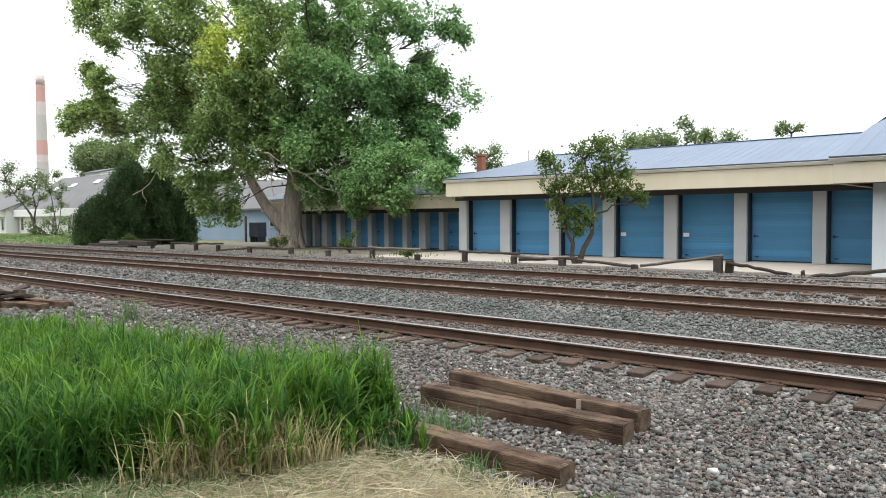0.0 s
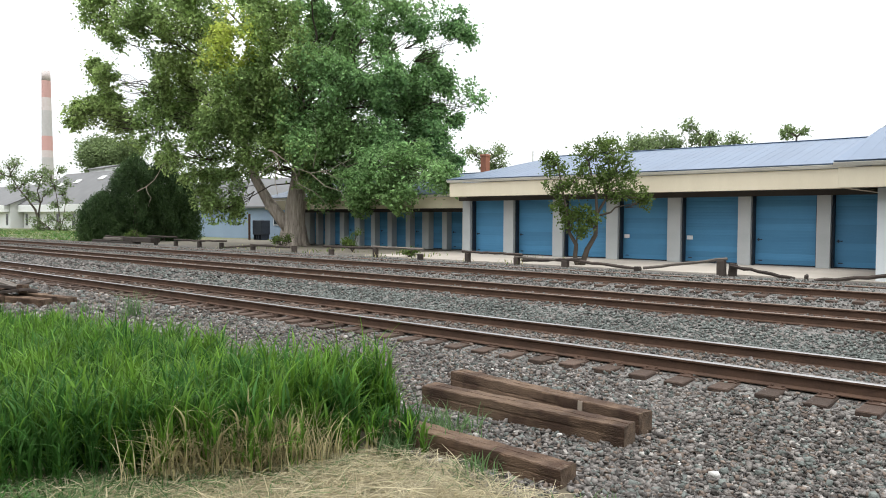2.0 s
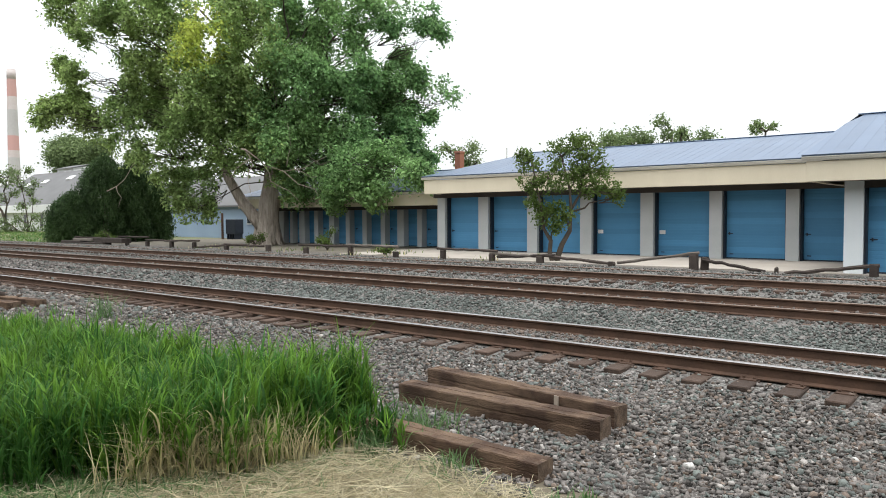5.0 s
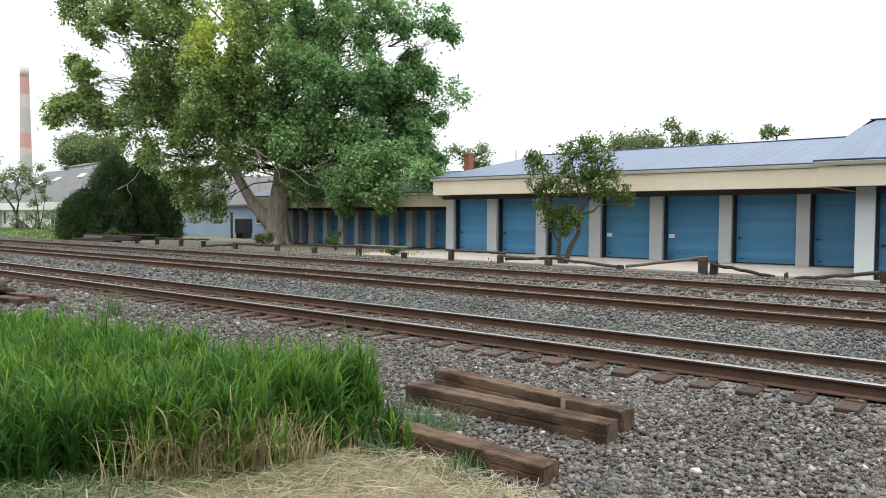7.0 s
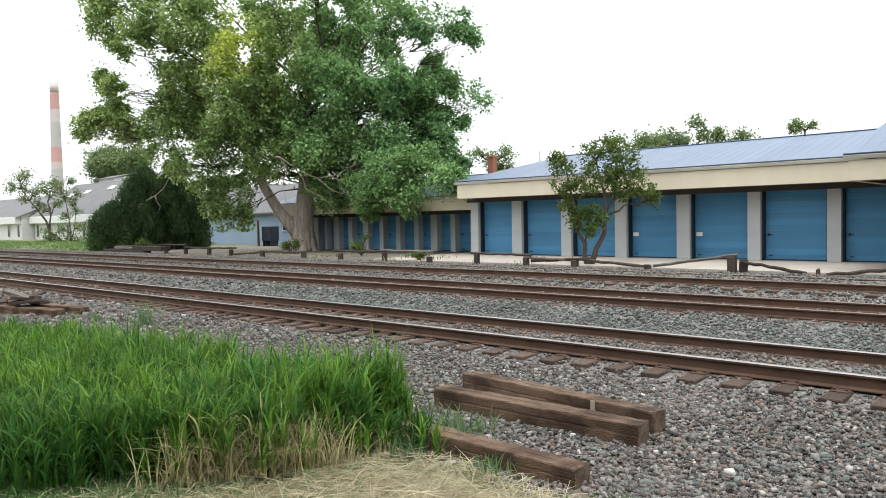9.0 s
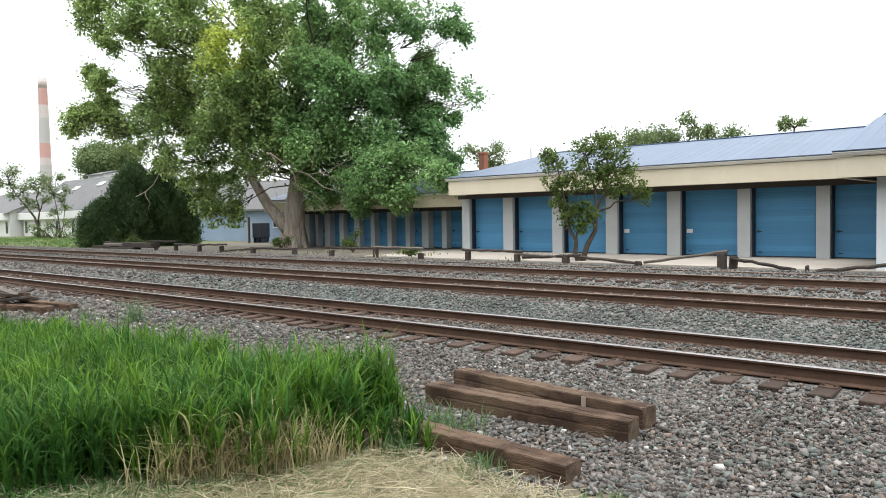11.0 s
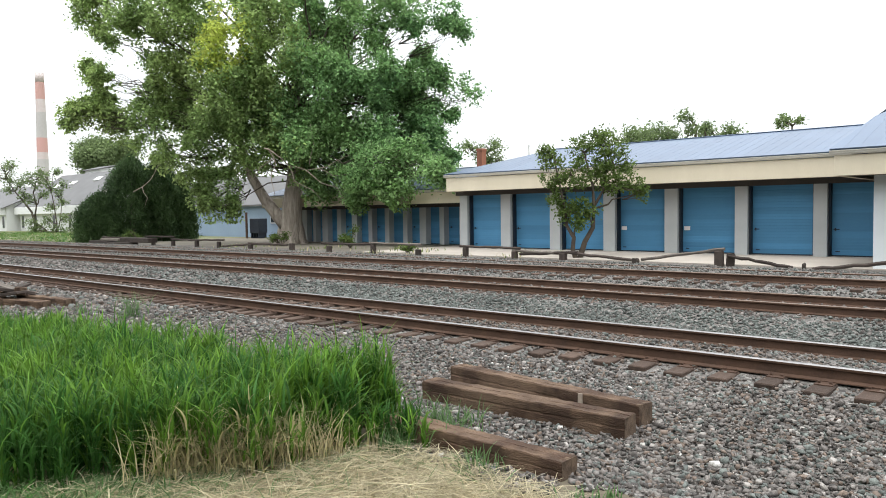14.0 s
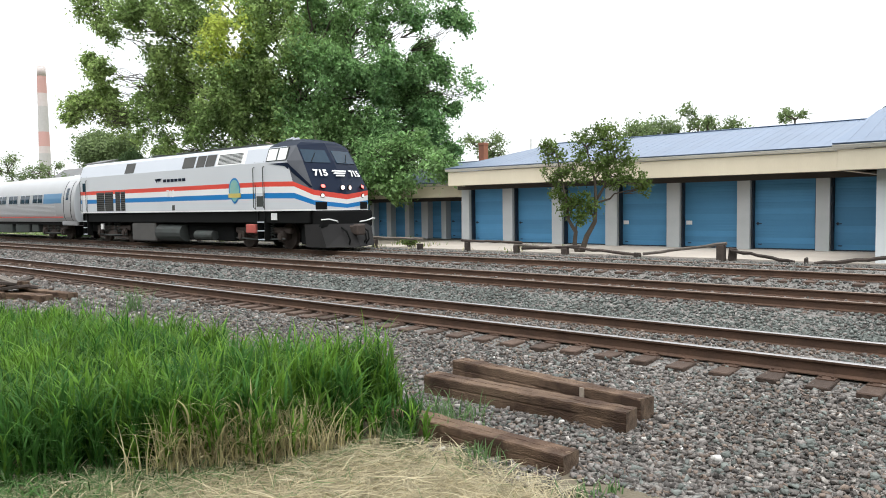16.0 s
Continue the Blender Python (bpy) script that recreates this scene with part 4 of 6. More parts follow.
def cut_straw():
    """Mown, bleached grass lying in a mat."""
    n = 320000
    x, y = rng.uniform(-11.0, 8.0, n), rng.uniform(-5.5, 5.0, n)
    away = np.maximum(np.maximum(x - 0.5, 0), -0.3 - y)
    keep = (ragged(x, y) > rng.random(n) * 0.5) & (rng.random(n) < 0.25 + 0.75 * np.exp(-(np.maximum(away, 0) / 2.2) ** 2))
    x, y = x[keep], y[keep]
    n = len(x)
    lim = np.interp(x, [-9.5, -4.9, -4.2, -3.6, -3.0, -2.4, -1.0, 1.0], [4.2, 4.6, 4.75, 4.65, 4.62, 4.3, 3.8, 3.2])
    front = np.interp(x, [-16, -9, -6.4, -5.6, -5.0, -4.72, -4.58], [-2.0, -0.6, 1.85, 2.7, 3.75, 4.5, 4.8])
    d = lim - y - 0.08 * np.maximum(x - 1, 0)
    k = (d > rng.exponential(0.10, n) - 0.12) & ((y < front + 0.35) | (x > -4.6))
    x, y = x[k], y[k]
    n = len(x)
    L, th = rng.uniform(0.06, 0.28, n), rng.uniform(0, 2 * math.pi, n)
    z = ground_z(x, y) + 0.016 + 0.075 * rng.random(n) ** 2
    a = np.stack([np.cos(th) * L, np.sin(th) * L, rng.normal(0, 0.10, n) * L], 1)
    b = np.stack([-np.sin(th), np.cos(th), rng.normal(0, 0.4, n)], 1) * rng.uniform(0.0011, 0.003, n)[:, None]
    up = np.array([0, 0, 1.0]) * (rng.uniform(0, 0.12, n) * L)[:, None]
    c = np.stack([x, y, z], 1)
    v = np.stack([c - a - b, c - a + b, c - b * 1.1 + up, c + b * 1.1 + up, c + a - b * 0.6, c + a + b * 0.6], 1).reshape(-1, 3)
    base = (np.arange(n) * 6)[:, None, None]
    f = (base + np.array([[0, 1, 3, 2], [2, 3, 5, 4]])[None]).reshape(-1, 4)
    green = (np.repeat((x < -5.2 + rng.normal(0, 0.7, n)) & (rng.random(n) < 0.75), 2) | (rng.random(2 * n) < 0.03)).astype(int)
    tagged(mesh_from("cut_straw", v, f, [M["straw"], M["weed"]], None, green), "matted pale dry mown grass on the ground", "straw", kind="stuff")
    # the mat's body
    xs, ys = np.arange(-11.5, 8.6, 0.12), np.arange(-6.2, 5.0, 0.12)
    gx, gy = np.meshgrid(xs, ys)
    lim = np.interp(gx, [-9.5, -4.9, -4.2, -3.6, -3.0, -2.4, -1.0, 1.0], [4.2, 4.6, 4.75, 4.65, 4.62, 4.3, 3.8, 3.2])
    gz = ground_z(gx, gy) + 0.022 * np.clip((lim - gy) / 0.35, -1.5, 1) + 0.012 * np.sin(gx * 7 + gy * 3) * np.sin(gy * 8) - 0.5 * np.clip(0.25 - ragged(gx, gy), 0, 1)
    v = np.stack([gx, gy, gz], -1).reshape(-1, 3)
    ny, nx = gx.shape
    i = (np.arange(ny - 1)[:, None] * nx + np.arange(nx - 1)[None]).ravel()
    tagged(mesh_from("thatch", v, np.stack([i, i + 1, i + nx + 1, i + nx], 1), [M["thatch"]], None, None, True), "matted dry thatch under the mown grass", "ground", kind="structure")



def low_weeds():
    """Short green growth between the tall grass and the mown straw."""
    n = 16000
    x, y = rng.uniform(-9.5, -4.9, n), rng.uniform(-1.5, 3.9, n)
    front = np.interp(x, [-16, -9, -6.4, -5.6, -5.0, -4.72, -4.58], [-2.0, -0.6, 1.85, 2.7, 3.75, 4.5, 4.8])
    k = (y < front + 0.4) & (y > front - 1.5 + rng.normal(0, 0.3, n)) & (rng.random(n) < np.clip((-4.9 - x) / 1.0, 0, 1))
    x, y = x[k], y[k]
    n = len(x)
    h = rng.uniform(0.04, 0.2, n)
    blades("low_weeds", np.stack([x, y, ground_z(x, y) + 0.01], 1), h, rng.uniform(0.004, 0.009, n), h * rng.uniform(0.3, 1.4, n), [M["weed"], M["grass_deep"], M["straw"]], rng.choice(3, n, p=[0.4, 0.45, 0.15]), 4, "stuff", "short green weeds among mown grass", "weeds")


M["grass_deep"] = leaf_material("grass_deep", (0.075, 0.19, 0.04), (0.03, 0.095, 0.02), patch=0.8, vary=0.4)
M["thatch"] = material("thatch", (0.42, 0.36, 0.23), 0.95, 0, (0.20, 0.165, 0.095), 6, 0.6, 60, 0.8)
tall_grass()
cut_straw()
low_weeds()


def weed(x, y, h, n=26, spread=0.12, mat="weed", label="small green weed growing in the gravel"):
    z = float(ground_z(x, y))
    t = thing("weed", x, y, z, label, "plant", group="weeds in the gravel")
    r = np.stack([rng.normal(0, spread * 0.4, n), rng.normal(0, spread * 0.4, n), np.zeros(n) - 0.01], 1)
    hh = rng.uniform(0.4, 1.0, n) * h
    blades("leaves", r, hh, rng.uniform(0.004, 0.009, n), rng.uniform(0.2, 1.0, n) * hh, [M[mat]], None, 4, parent=t)


for x, y, h, n, s in ((-3.75, 4.72, 0.26, 46, 0.22), (-3.95, 4.85, 0.2, 30, 0.2), (-2.72, 4.62, 0.18, 40, 0.16), (-2.6, 4.85, 0.14, 24, 0.12), (-4.55, 5.15, 0.36, 60, 0.3), (-4.7, 5.6, 0.3, 40, 0.3), (-14.9, 7.2, 0.75, 80, 0.3), (-6.9, 6.05, 0.5, 18, 0.06),
                      (-4.3, 5.25, 0.22, 30, 0.25), (-4.75, 4.75, 0.34, 60, 0.22), (-4.6, 4.6, 0.26, 50, 0.2), (-4.9, 5.5, 0.4, 50, 0.25), (-8.9, 5.9, 0.35, 30, 0.2), (-16.4, 6.9, 0.4, 30, 0.3)):
    weed(x, y, h, n, s)


def verge_grass():
    """Rough grass and weeds past the far track and before the white building."""
    n = 26000
    a, r = rng.uniform(58, 110, n), rng.uniform(-75, -24, n)
    p = np.array(FWD)[None] * a[:, None] + np.array(RIGHT)[None] * r[:, None]
    k = (p[:, 1] > 22.6) & (p[:, 1] < 42)
    p = p[k]
    p[:, 2] = ground_z(p[:, 0], p[:, 1])
    n = len(p)
    h = rng.uniform(0.15, 0.7, n) * (0.6 + 0.5 * np.sin(p[:, 0] * 0.4) * np.sin(p[:, 1] * 0.7))
    blades("verge_weeds", p, np.abs(h) * 0.45 + 0.08, rng.uniform(0.02, 0.05, n), rng.uniform(0.1, 0.5, n), [M["leaf_small"], M["dry_grass"], M["grass_deep"]], rng.choice(3, n, p=[0.57, 0.02, 0.41]), 3, "stuff", "rough green weeds along the far verge", "weeds")
    n = 1600
    x, y = rng.uniform(-44, -17, n), rng.uniform(23.6, 29.5, n)
    k = (np.sin(x * 0.9) + np.sin(x * 2.3 + y) + rng.normal(0, 0.5, n) > 0.9)
    x, y = x[k], y[k]
    n = len(x)
    h = rng.uniform(0.1, 0.35, n)
    blades("trackside_weeds", np.stack([x, y, ground_z(x, y)], 1), h, rng.uniform(0.01, 0.03, n), h * rng.uniform(0.2, 0.9, n), [M["leaf_small"], M["dry_grass"]], rng.choice(2, n, p=[0.7, 0.3]), 3, "stuff", "low weeds beside the rail fence", "weeds")


verge_grass()
for x, y, w, h in ((-31.6, 28.2, 1.0, 1.4), (-39.9, 29.4, 2.4, 1.0), (-25.6, 26.6, 0.8, 0.6), (-55.5, 27.4, 2.0, 1.0)):
    small_tree("roadside_bush", x, y, float(ground_z(x, y)), "low leafy bush beside the fence",
               [(random.uniform(-0.4, 0.4) * w, random.uniform(-0.3, 0.3) * w, h * random.uniform(0.3, 0.8), 0.28 * min(w, h)) for _ in range(5)],
               ((((0, 0), (0.05, h * 0.4), (-0.05, h * 0.7)), 0.03), (((0, 0), (0.2 * w, h * 0.3), (0.3 * w, h * 0.6)), 0.02)), "leaf_small", 0.06, 14, 60, 0.1, "roadside bushes")


# ---- ballast stones ----
def rock_shapes(k):
    """Angular broken stones: cubes with shifted, chipped corners."""
    v = np.array([(x, y, z) for z in (-1, 1) for y in (-1, 1) for x in (-1, 1)], float) * 0.62
    f = np.array([(0, 2, 3), (0, 3, 1), (4, 5, 7), (4, 7, 6), (0, 1, 5), (0, 5, 4), (2, 6, 7), (2, 7, 3), (0, 4, 6), (0, 6, 2), (1, 3, 7), (1, 7, 5)])
    return [(v * rng.uniform(0.55, 1.35, 3) + rng.uniform(-0.44, 0.44, (8, 3))) for _ in range(k)], f


def ballast_stones(name, x, y, size, mats, which, label):
    shapes, tri = rock_shapes(40)
    n = len(x)
    sh = np.stack(shapes)[rng.integers(0, 40, n)]
    ang = rng.uniform(0, 2 * math.pi, n)
    tilt = rng.normal(0, 0.7, n)
    ca, sa, ct, st = np.cos(ang), np.sin(ang), np.cos(tilt), np.sin(tilt)
    X, Y, Z = sh[..., 0], sh[..., 1], sh[..., 2] * 0.62
    Y, Z = Y * ct[:, None] - Z * st[:, None], Y * st[:, None] + Z * ct[:, None]
    X, Y = X * ca[:, None] - Y * sa[:, None], X * sa[:, None] + Y * ca[:, None]
    s = size[:, None]
    z = ground_z(x, y) + 0.012 * np.sin(x * 1.9 + y * 2.3) * np.sin(x * 0.7 - y * 1.1)
    v = np.stack([X * s + x[:, None], Y * s + y[:, None], Z * s + (z + size * rng.uniform(0.05, 0.75, n))[:, None]], -1).reshape(-1, 3)
    f = (np.arange(n)[:, None, None] * 8 + tri[None]).reshape(-1, 3)
    ob = mesh_from(name, v, f, mats, None, np.repeat(which, 12))
    return tagged(ob, label, "ballast", kind="stuff")


def scatter(x0, x1, y0, y1, per, keep=None):
    n = int((x1 - x0) * (y1 - y0) * per)
    x, y = rng.uniform(x0, x1, n), rng.uniform(y0, y1, n)
    if keep is not None:
        k = keep(x, y)
        x, y = x[k], y[k]
    return x, y


def off_rails(x, y):
    """Stones lie clear of the rails and low between them."""
    k = np.ones(len(x), bool)
    for r in (R1, R2, R3, R4, R5, R6):
        k &= np.abs(y - r) > 0.11
    return k


def lay_ballast():
    # nearest: every stone
    def near(x, y):
        d = np.hypot(x, y)
        edge = np.interp(x, [-16, -9.5, -4.9, -4.2, -3.6, -3.0, -2.4, -1.0, 1.0, 8.0], [5.2, 5.0, 4.8, 4.75, 4.65, 4.62, 4.3, 3.8, 3.2, 2.6])
        return (y > edge + rng.exponential(0.12, len(x)) - 0.2) & (rng.random(len(x)) < np.clip(2.0 - d / 8.5, 0.25, 1)) & ~in_patch(x, y)
    x, y = scatter(-32, 8.0, 2.4, 8.35, 1150, near)
    d = np.hypot(x, y)
    size = np.where(rng.random(len(x)) < 0.45, rng.uniform(0.021, 0.037, len(x)), rng.uniform(0.009, 0.023, len(x))) * np.clip(d / 12, 1, 2.0)
    ballast_stones("near_ballast", x, y, size, [M["stone"], M["stone_green"], M["stone_brown"], M["stone_light"], M["white_stone"]], rng.choice(5, len(x), p=[0.58, 0.18, 0.17, 0.0688, 0.0012]), "loose angular grey ballast stones")
    # between and around the rails
    x, y = scatter(-80, 9, 8.35, 13.1, 420, lambda a, b: off_rails(a, b) & (rng.random(len(a)) < np.clip(1.7 - np.hypot(a, b) / 16, 0.2, 1)))
    # the ties stay bare
    d = np.hypot(x, y)
    on_tie = (np.abs(y - R1 - 0.7525) < 1.35) & (rng.random(len(x)) < np.where((y > R1) & (y < R2), np.interp(x, [-11, -7], [0.8, 0.25]), 0.65))
    x, y, d = x[~on_tie], y[~on_tie], d[~on_tie]
    size = rng.uniform(0.014, 0.034, len(x)) * np.clip(d / 13, 1, 2.3)
    ballast_stones("track_ballast", x, y, size, [M["stone"], M["stone_green"], M["stone_brown"]], np.where((np.abs(y - R1 - 0.7525) < 1.3) & (rng.random(len(x)) < np.interp(x, [-14, -6, -2], [0.75, 0.5, 0.25])), 2, rng.random(len(x)) < np.interp(y, [10, 11.2, 13, 13.3], [0.2, 0.85, 0.85, 0.4]) * np.interp(x, [-32, -14], [0.15, 1.0])), "grey-green ballast stones between the tracks")
    x, y = scatter(-85, 8, 13.1, 24.5, 110, lambda a, b: off_rails(a, b) & (rng.random(len(a)) < np.interp(a, [-60, -40], [0.5, 1.0])))
    size = rng.uniform(0.02, 0.045, len(x))
    ballast_stones("far_ballast", x, y, size, [M["stone"], M["stone_green"]], (rng.random(len(x)) < 0.35).astype(int), "grey ballast stones round the far tracks")


lay_ballast()


def loose_stone(x, y, s, label="pale loose stone on the ballast"):
    shapes, tri = rock_shapes(1)
    v = shapes[0] * s * np.array([1, 0.8, 0.7])
    ob = mesh_from("loose_stone", v, tri, [M["white_stone"]])
    ob.matrix_basis = pose(x, y, float(ground_z(x, y)) + s * 0.62, 0, 0, random.uniform(0, 360))
    tagged(ob, label, "stone", "loose white stones")


for x, y, s in ((-2.25, 5.94, 0.048), (-2.94, 6.04, 0.034), (-1.2, 6.9, 0.035), (-0.6, 7.6, 0.03), (-3.9, 7.7, 0.03)):
    loose_stone(x, y, s)


# ---- discarded ties ----
def old_tie(x0, y0, x1, y1, z, roll=0.0, tilt=0.0, w=0.225, h=0.18, label="weathered brown wooden railway tie lying on ballast", group="discarded ties", name="discarded_tie"):
    """A worn beam between two ends, with checks and splintered edges."""
    L = math.hypot(x1 - x0, y1 - y0)
    t = new(name)
    t.matrix_basis = pose((x0 + x1) / 2, (y0 + y1) / 2, z, roll, tilt, math.degrees(math.atan2(y1 - y0, x1 - x0)))
    tagged(t, label, "railway tie", group)
    bm = bmesh.new()
    n = 44
    prof = ((-0.5, 0.02), (-0.48, 0.0), (0.48, 0.0), (0.5, 0.03), (0.5, 0.55), (0.495, 0.95), (0.46, 1.0), (0.2, 0.995), (0.03, 1.0), (0.0, 0.955), (-0.03, 1.0), (-0.25, 0.99), (-0.46, 1.0), (-0.5, 0.94), (-0.49, 0.6), (-0.47, 0.52), (-0.495, 0.45))
    rings = []
    sd = random.uniform(0, 50)
    for i in range(n + 1):
        s = i / n
        x = -L / 2 + L * s
        ring = []
        for k, (a, b) in enumerate(prof):
            q = noise.noise(Vector((x * 3.1 + sd, a * 4, b * 4)))
            q2 = noise.noise(Vector((x * 11 + sd, a * 9 + 7, b * 9)))
            end = 0.02 * noise.noise(Vector((sd, a * 9, b * 9))) if i in (0, n) else 0
            ring.append(bm.verts.new((x + end, a * w * (1 + 0.05 * q) + 0.007 * q2, b * h * (1 + 0.05 * q) + 0.009 * q2 * (b > 0.5))))
        rings.append(ring)
    for a, b in zip(rings, rings[1:]):
        for k in range(len(prof)):
            j = (k + 1) % len(prof)
            bm.faces.new((a[k], a[j], b[j], b[k]))
    body = part("beam", bm, M["old_tie"], t)
    for sx in (-1, 1):
        ends = bmesh.new()
        vs = [ends.verts.new((sx * (L / 2 + 0.004), a * w * 0.985, 0.004 + b * h * 0.975)) for a, b in prof]
        ends.faces.new(vs if sx > 0 else vs[::-1])
        cc = [ends.verts.new((sx * (L / 2 - 0.05), a * w * 0.97, 0.004 + b * h * 0.97)) for a, b in prof]
        for k in range(len(prof)):
            j = (k + 1) % len(prof)
            ends.faces.new((vs[k], cc[k], cc[j], vs[j]) if sx > 0 else (vs[k], vs[j], cc[j], cc[k]))
        part("end_grain", ends, M["tie_end"], t, "rough split end grain")
    return t


T1 = old_tie(-5.62, 6.17, -3.17, 6.25, -0.345, 1, 0.5, 0.24, 0.21, "weathered brown wooden railway tie lying on ballast")
T2 = old_tie(-5.88, 6.98, -3.2, 6.63, -0.34, -2, -0.3, 0.23, 0.22, "split brown railway tie lying against another tie")
old_tie(-5.6, 5.08, -3.08, 5.03, -0.385, 0, 0.4, 0.23, 0.18, "dark brown railway tie half hidden in grass")
# pieces of tie plate wood nailed on the split one
part("strap", boxes((0.62, 0.68, -0.124, -0.112, 0.06, 0.215), bevel=0.003), M["dead_wood"], T2, "pale wooden strap")
# the broken heap by the track
for x0, y0, x1, y1, z, r, ti in ((-21.8, 6.0, -19.6, 6.35, -0.33, 0, 0), (-20.4, 6.3, -18.1, 6.75, -0.33, 4, 0), (-20.2, 6.95, -18.0, 7.25, -0.32, 0, 0), (-22.0, 6.9, -20.1, 6.45, -0.16, 10, 3), (-21.2, 7.3, -19.3, 6.6, -0.14, -6, -4)):
    old_tie(x0, y0, x1, y1, z, r, ti, 0.24, 0.19, "broken old railway tie in a heap beside the track", "heap of broken ties")
for x, y, rz, tl in ((-20.3, 6.6, 30, 38), (-19.9, 6.8, 80, 30), (-20.9, 6.5, -35, 22), (-20.6, 6.9, 10, -25), (-21.5, 6.5, 60, 14), (-21.0, 7.1, -70, 30), (-19.5, 6.5, 20, -18)):
    b = bmesh.new()
    box(b, -0.35 - random.uniform(0, 0.25), 0.35, -0.12, 0.12, 0, random.uniform(0.04, 0.09), 0.01)
    for v in b.verts:
        v.co += Vector((0.05 * noise.noise(v.co * 7 + Vector((x, y, rz))), 0.03 * noise.noise(v.co * 5 + Vector((rz, x, y))), 0))
    o = tagged(part("broken_plank", b, M["grey_wood"] if rz == 30 else M["dark_wood"]), "grey splintered plank tilted on the heap of ties", "plank", "heap of broken ties")
    o.matrix_basis = pose(x, y, -0.06 + 0.1 * (rz == 30), 0, tl * 0.4, rz)


# ---- low timber fence beyond the tracks ----
def fence_post(x, y, top, w=0.24, lean=0.0):
    z = float(ground_z(x, y)) - 0.15
    b = bmesh.new()
    box(b, -w / 2, w / 2, -0.11, 0.11, 0, top - z, 0.025)
    for v in b.verts:
        v.co.z += 0.03 * noise.noise(v.co * 5 + Vector((x, y, 0))) * (v.co.z > 0.1)
        v.co.x += 0.02 * noise.noise(v.co * 4 + Vector((y, x, 0)))
    o = tagged(part("fence_post", b, M["dark_wood"]), "short dark weathered timber fence post", "fence post", "timber fence posts")
    o.matrix_basis = pose(x, y, z, 0, lean, random.uniform(-8, 8))
    return o


def fence_rail(x0, z0, x1, z1, y, h=0.12, wavy=0.05):
    L = x1 - x0
    b = bmesh.new()
    n = 9
    pts = [(x0 + L * i / n, y + 0.02 * noise.noise(Vector((x0 + i, 3, 1))), z0 + (z1 - z0) * i / n + (wavy * noise.noise(Vector((x0 * 2 + i * 0.7, 1, 5))) if 0 < i < n else 0)) for i in range(n + 1)]
    tube(b, pts, [h / 2 * random.uniform(0.9, 1.1) for _ in pts], 6, rough=0.25)
    return tagged(part("fence_rail", b, M["dark_wood"] if random.random() < 0.9 else M["grey_wood"]), "long weathered timber fence rail resting on posts", "fence rail", "timber fence rails")


FY = 25.6
for x0, x1, y, z, h in ((-58.4, -55.2, 25.4, -0.26, 0.3), (-55.0, -51.6, 25.3, -0.26, 0.24), (-53.4, -49.2, 25.5, -0.02, 0.34), (-56.6, -53.6, 25.5, 0.04, 0.2)):
    b = bmesh.new()
    box(b, x0, x1, y - 0.35, y + 0.35, z, z + h, 0.03)
    for v in b.verts:
        v.co.z += 0.03 * noise.noise(v.co * 1.3)
    tagged(part("timber_baulk", b, M["dark_wood"] if z < 0 else M["grey_wood"]), "thick weathered timber baulk stacked beside the track", "timber", "stacked timber baulks")
for x, top in ((-57.0, 0.25), (-53.5, 0.2), (-49.3, 0.32), (-46.6, 0.15), (-43.6, 0.2), (-41.0, 0.2), (-37.6, 0.1), (-33.6, 0.2), (-30.4, 0.12), (-27.0, 0.24), (-23.9, 0.08), (-21.0, 0.22), (-18.3, 0.12), (-15.9, 0.08), (-12.75, -0.02), (-9.6, 0.34), (-4.05, 0.2)):
    fence_post(x, FY, top, random.uniform(0.2, 0.3))
fence_post(-9.3, 25.75, 0.24, 0.26, 6)
fence_post(-6.75, 25.2, 0.02, 0.09)
for x0, z0, x1, z1 in ((-57.2, 0.3, -53.0, 0.28), (-53.2, 0.22, -49.8, 0.3), (-50.4, 0.42, -46.4, 0.44), (-46.8, 0.26, -43.0, 0.24), (-43.4, 0.26, -40.4, 0.3), (-40.6, -0.1, -37.2, 0.1), (-37.8, 0.14, -34.0, 0.1), (-31.0, 0.24, -27.0, 0.26), (-27.2, 0.32, -23.7, 0.30), (-21.3, 0.28, -18.0, 0.24),
                       (-18.4, 0.14, -15.8, 0.06), (-18.0, 0.0, -15.2, 0.14), (-15.7, 0.12, -12.6, -0.12), (-12.5, -0.06, -9.4, 0.40), (-9.3, 0.16, -7.2, -0.16), (-6.6, -0.2, -3.9, 0.16)):
    fence_rail(x0, z0, x1, z1, FY - 0.02)


# ---- background: blue shed, white building, chimneys ----
M["shed"] = material("shed_wall", (0.29, 0.38, 0.50), 0.7, 0, (0.23, 0.31, 0.42), 0.5, 0.5, 10, 0.05, stretch=(1, 1, 0.2))
M["white_wall"] = material("white_wall", (0.74, 0.75, 0.74), 0.8, 0, (0.62, 0.63, 0.62), 0.3, 0.5, 8, 0.05)
M["grey_roof"] = material("grey_roof", (0.17, 0.17, 0.172), 0.85, 0, (0.12, 0.12, 0.122), 0.4, 0.5, 10, 0.1)
M["window"] = material("window_glass", (0.05, 0.06, 0.07), 0.12, 0, (0.03, 0.035, 0.04), 1, 0.5, 5, 0.0)
# stack colours are paled, with the haze of distance mixed into them
M["stack_red"] = material("stack_red", (0.56, 0.315, 0.285), 0.9, 0, (0.47, 0.30, 0.27), 0.2, 0.5, 2, 0.1)
M["stack_grey"] = material("stack_grey", (0.50, 0.485, 0.47), 0.9, 0, (0.38, 0.36, 0.35), 0.15, 0.5, 2, 0.1)
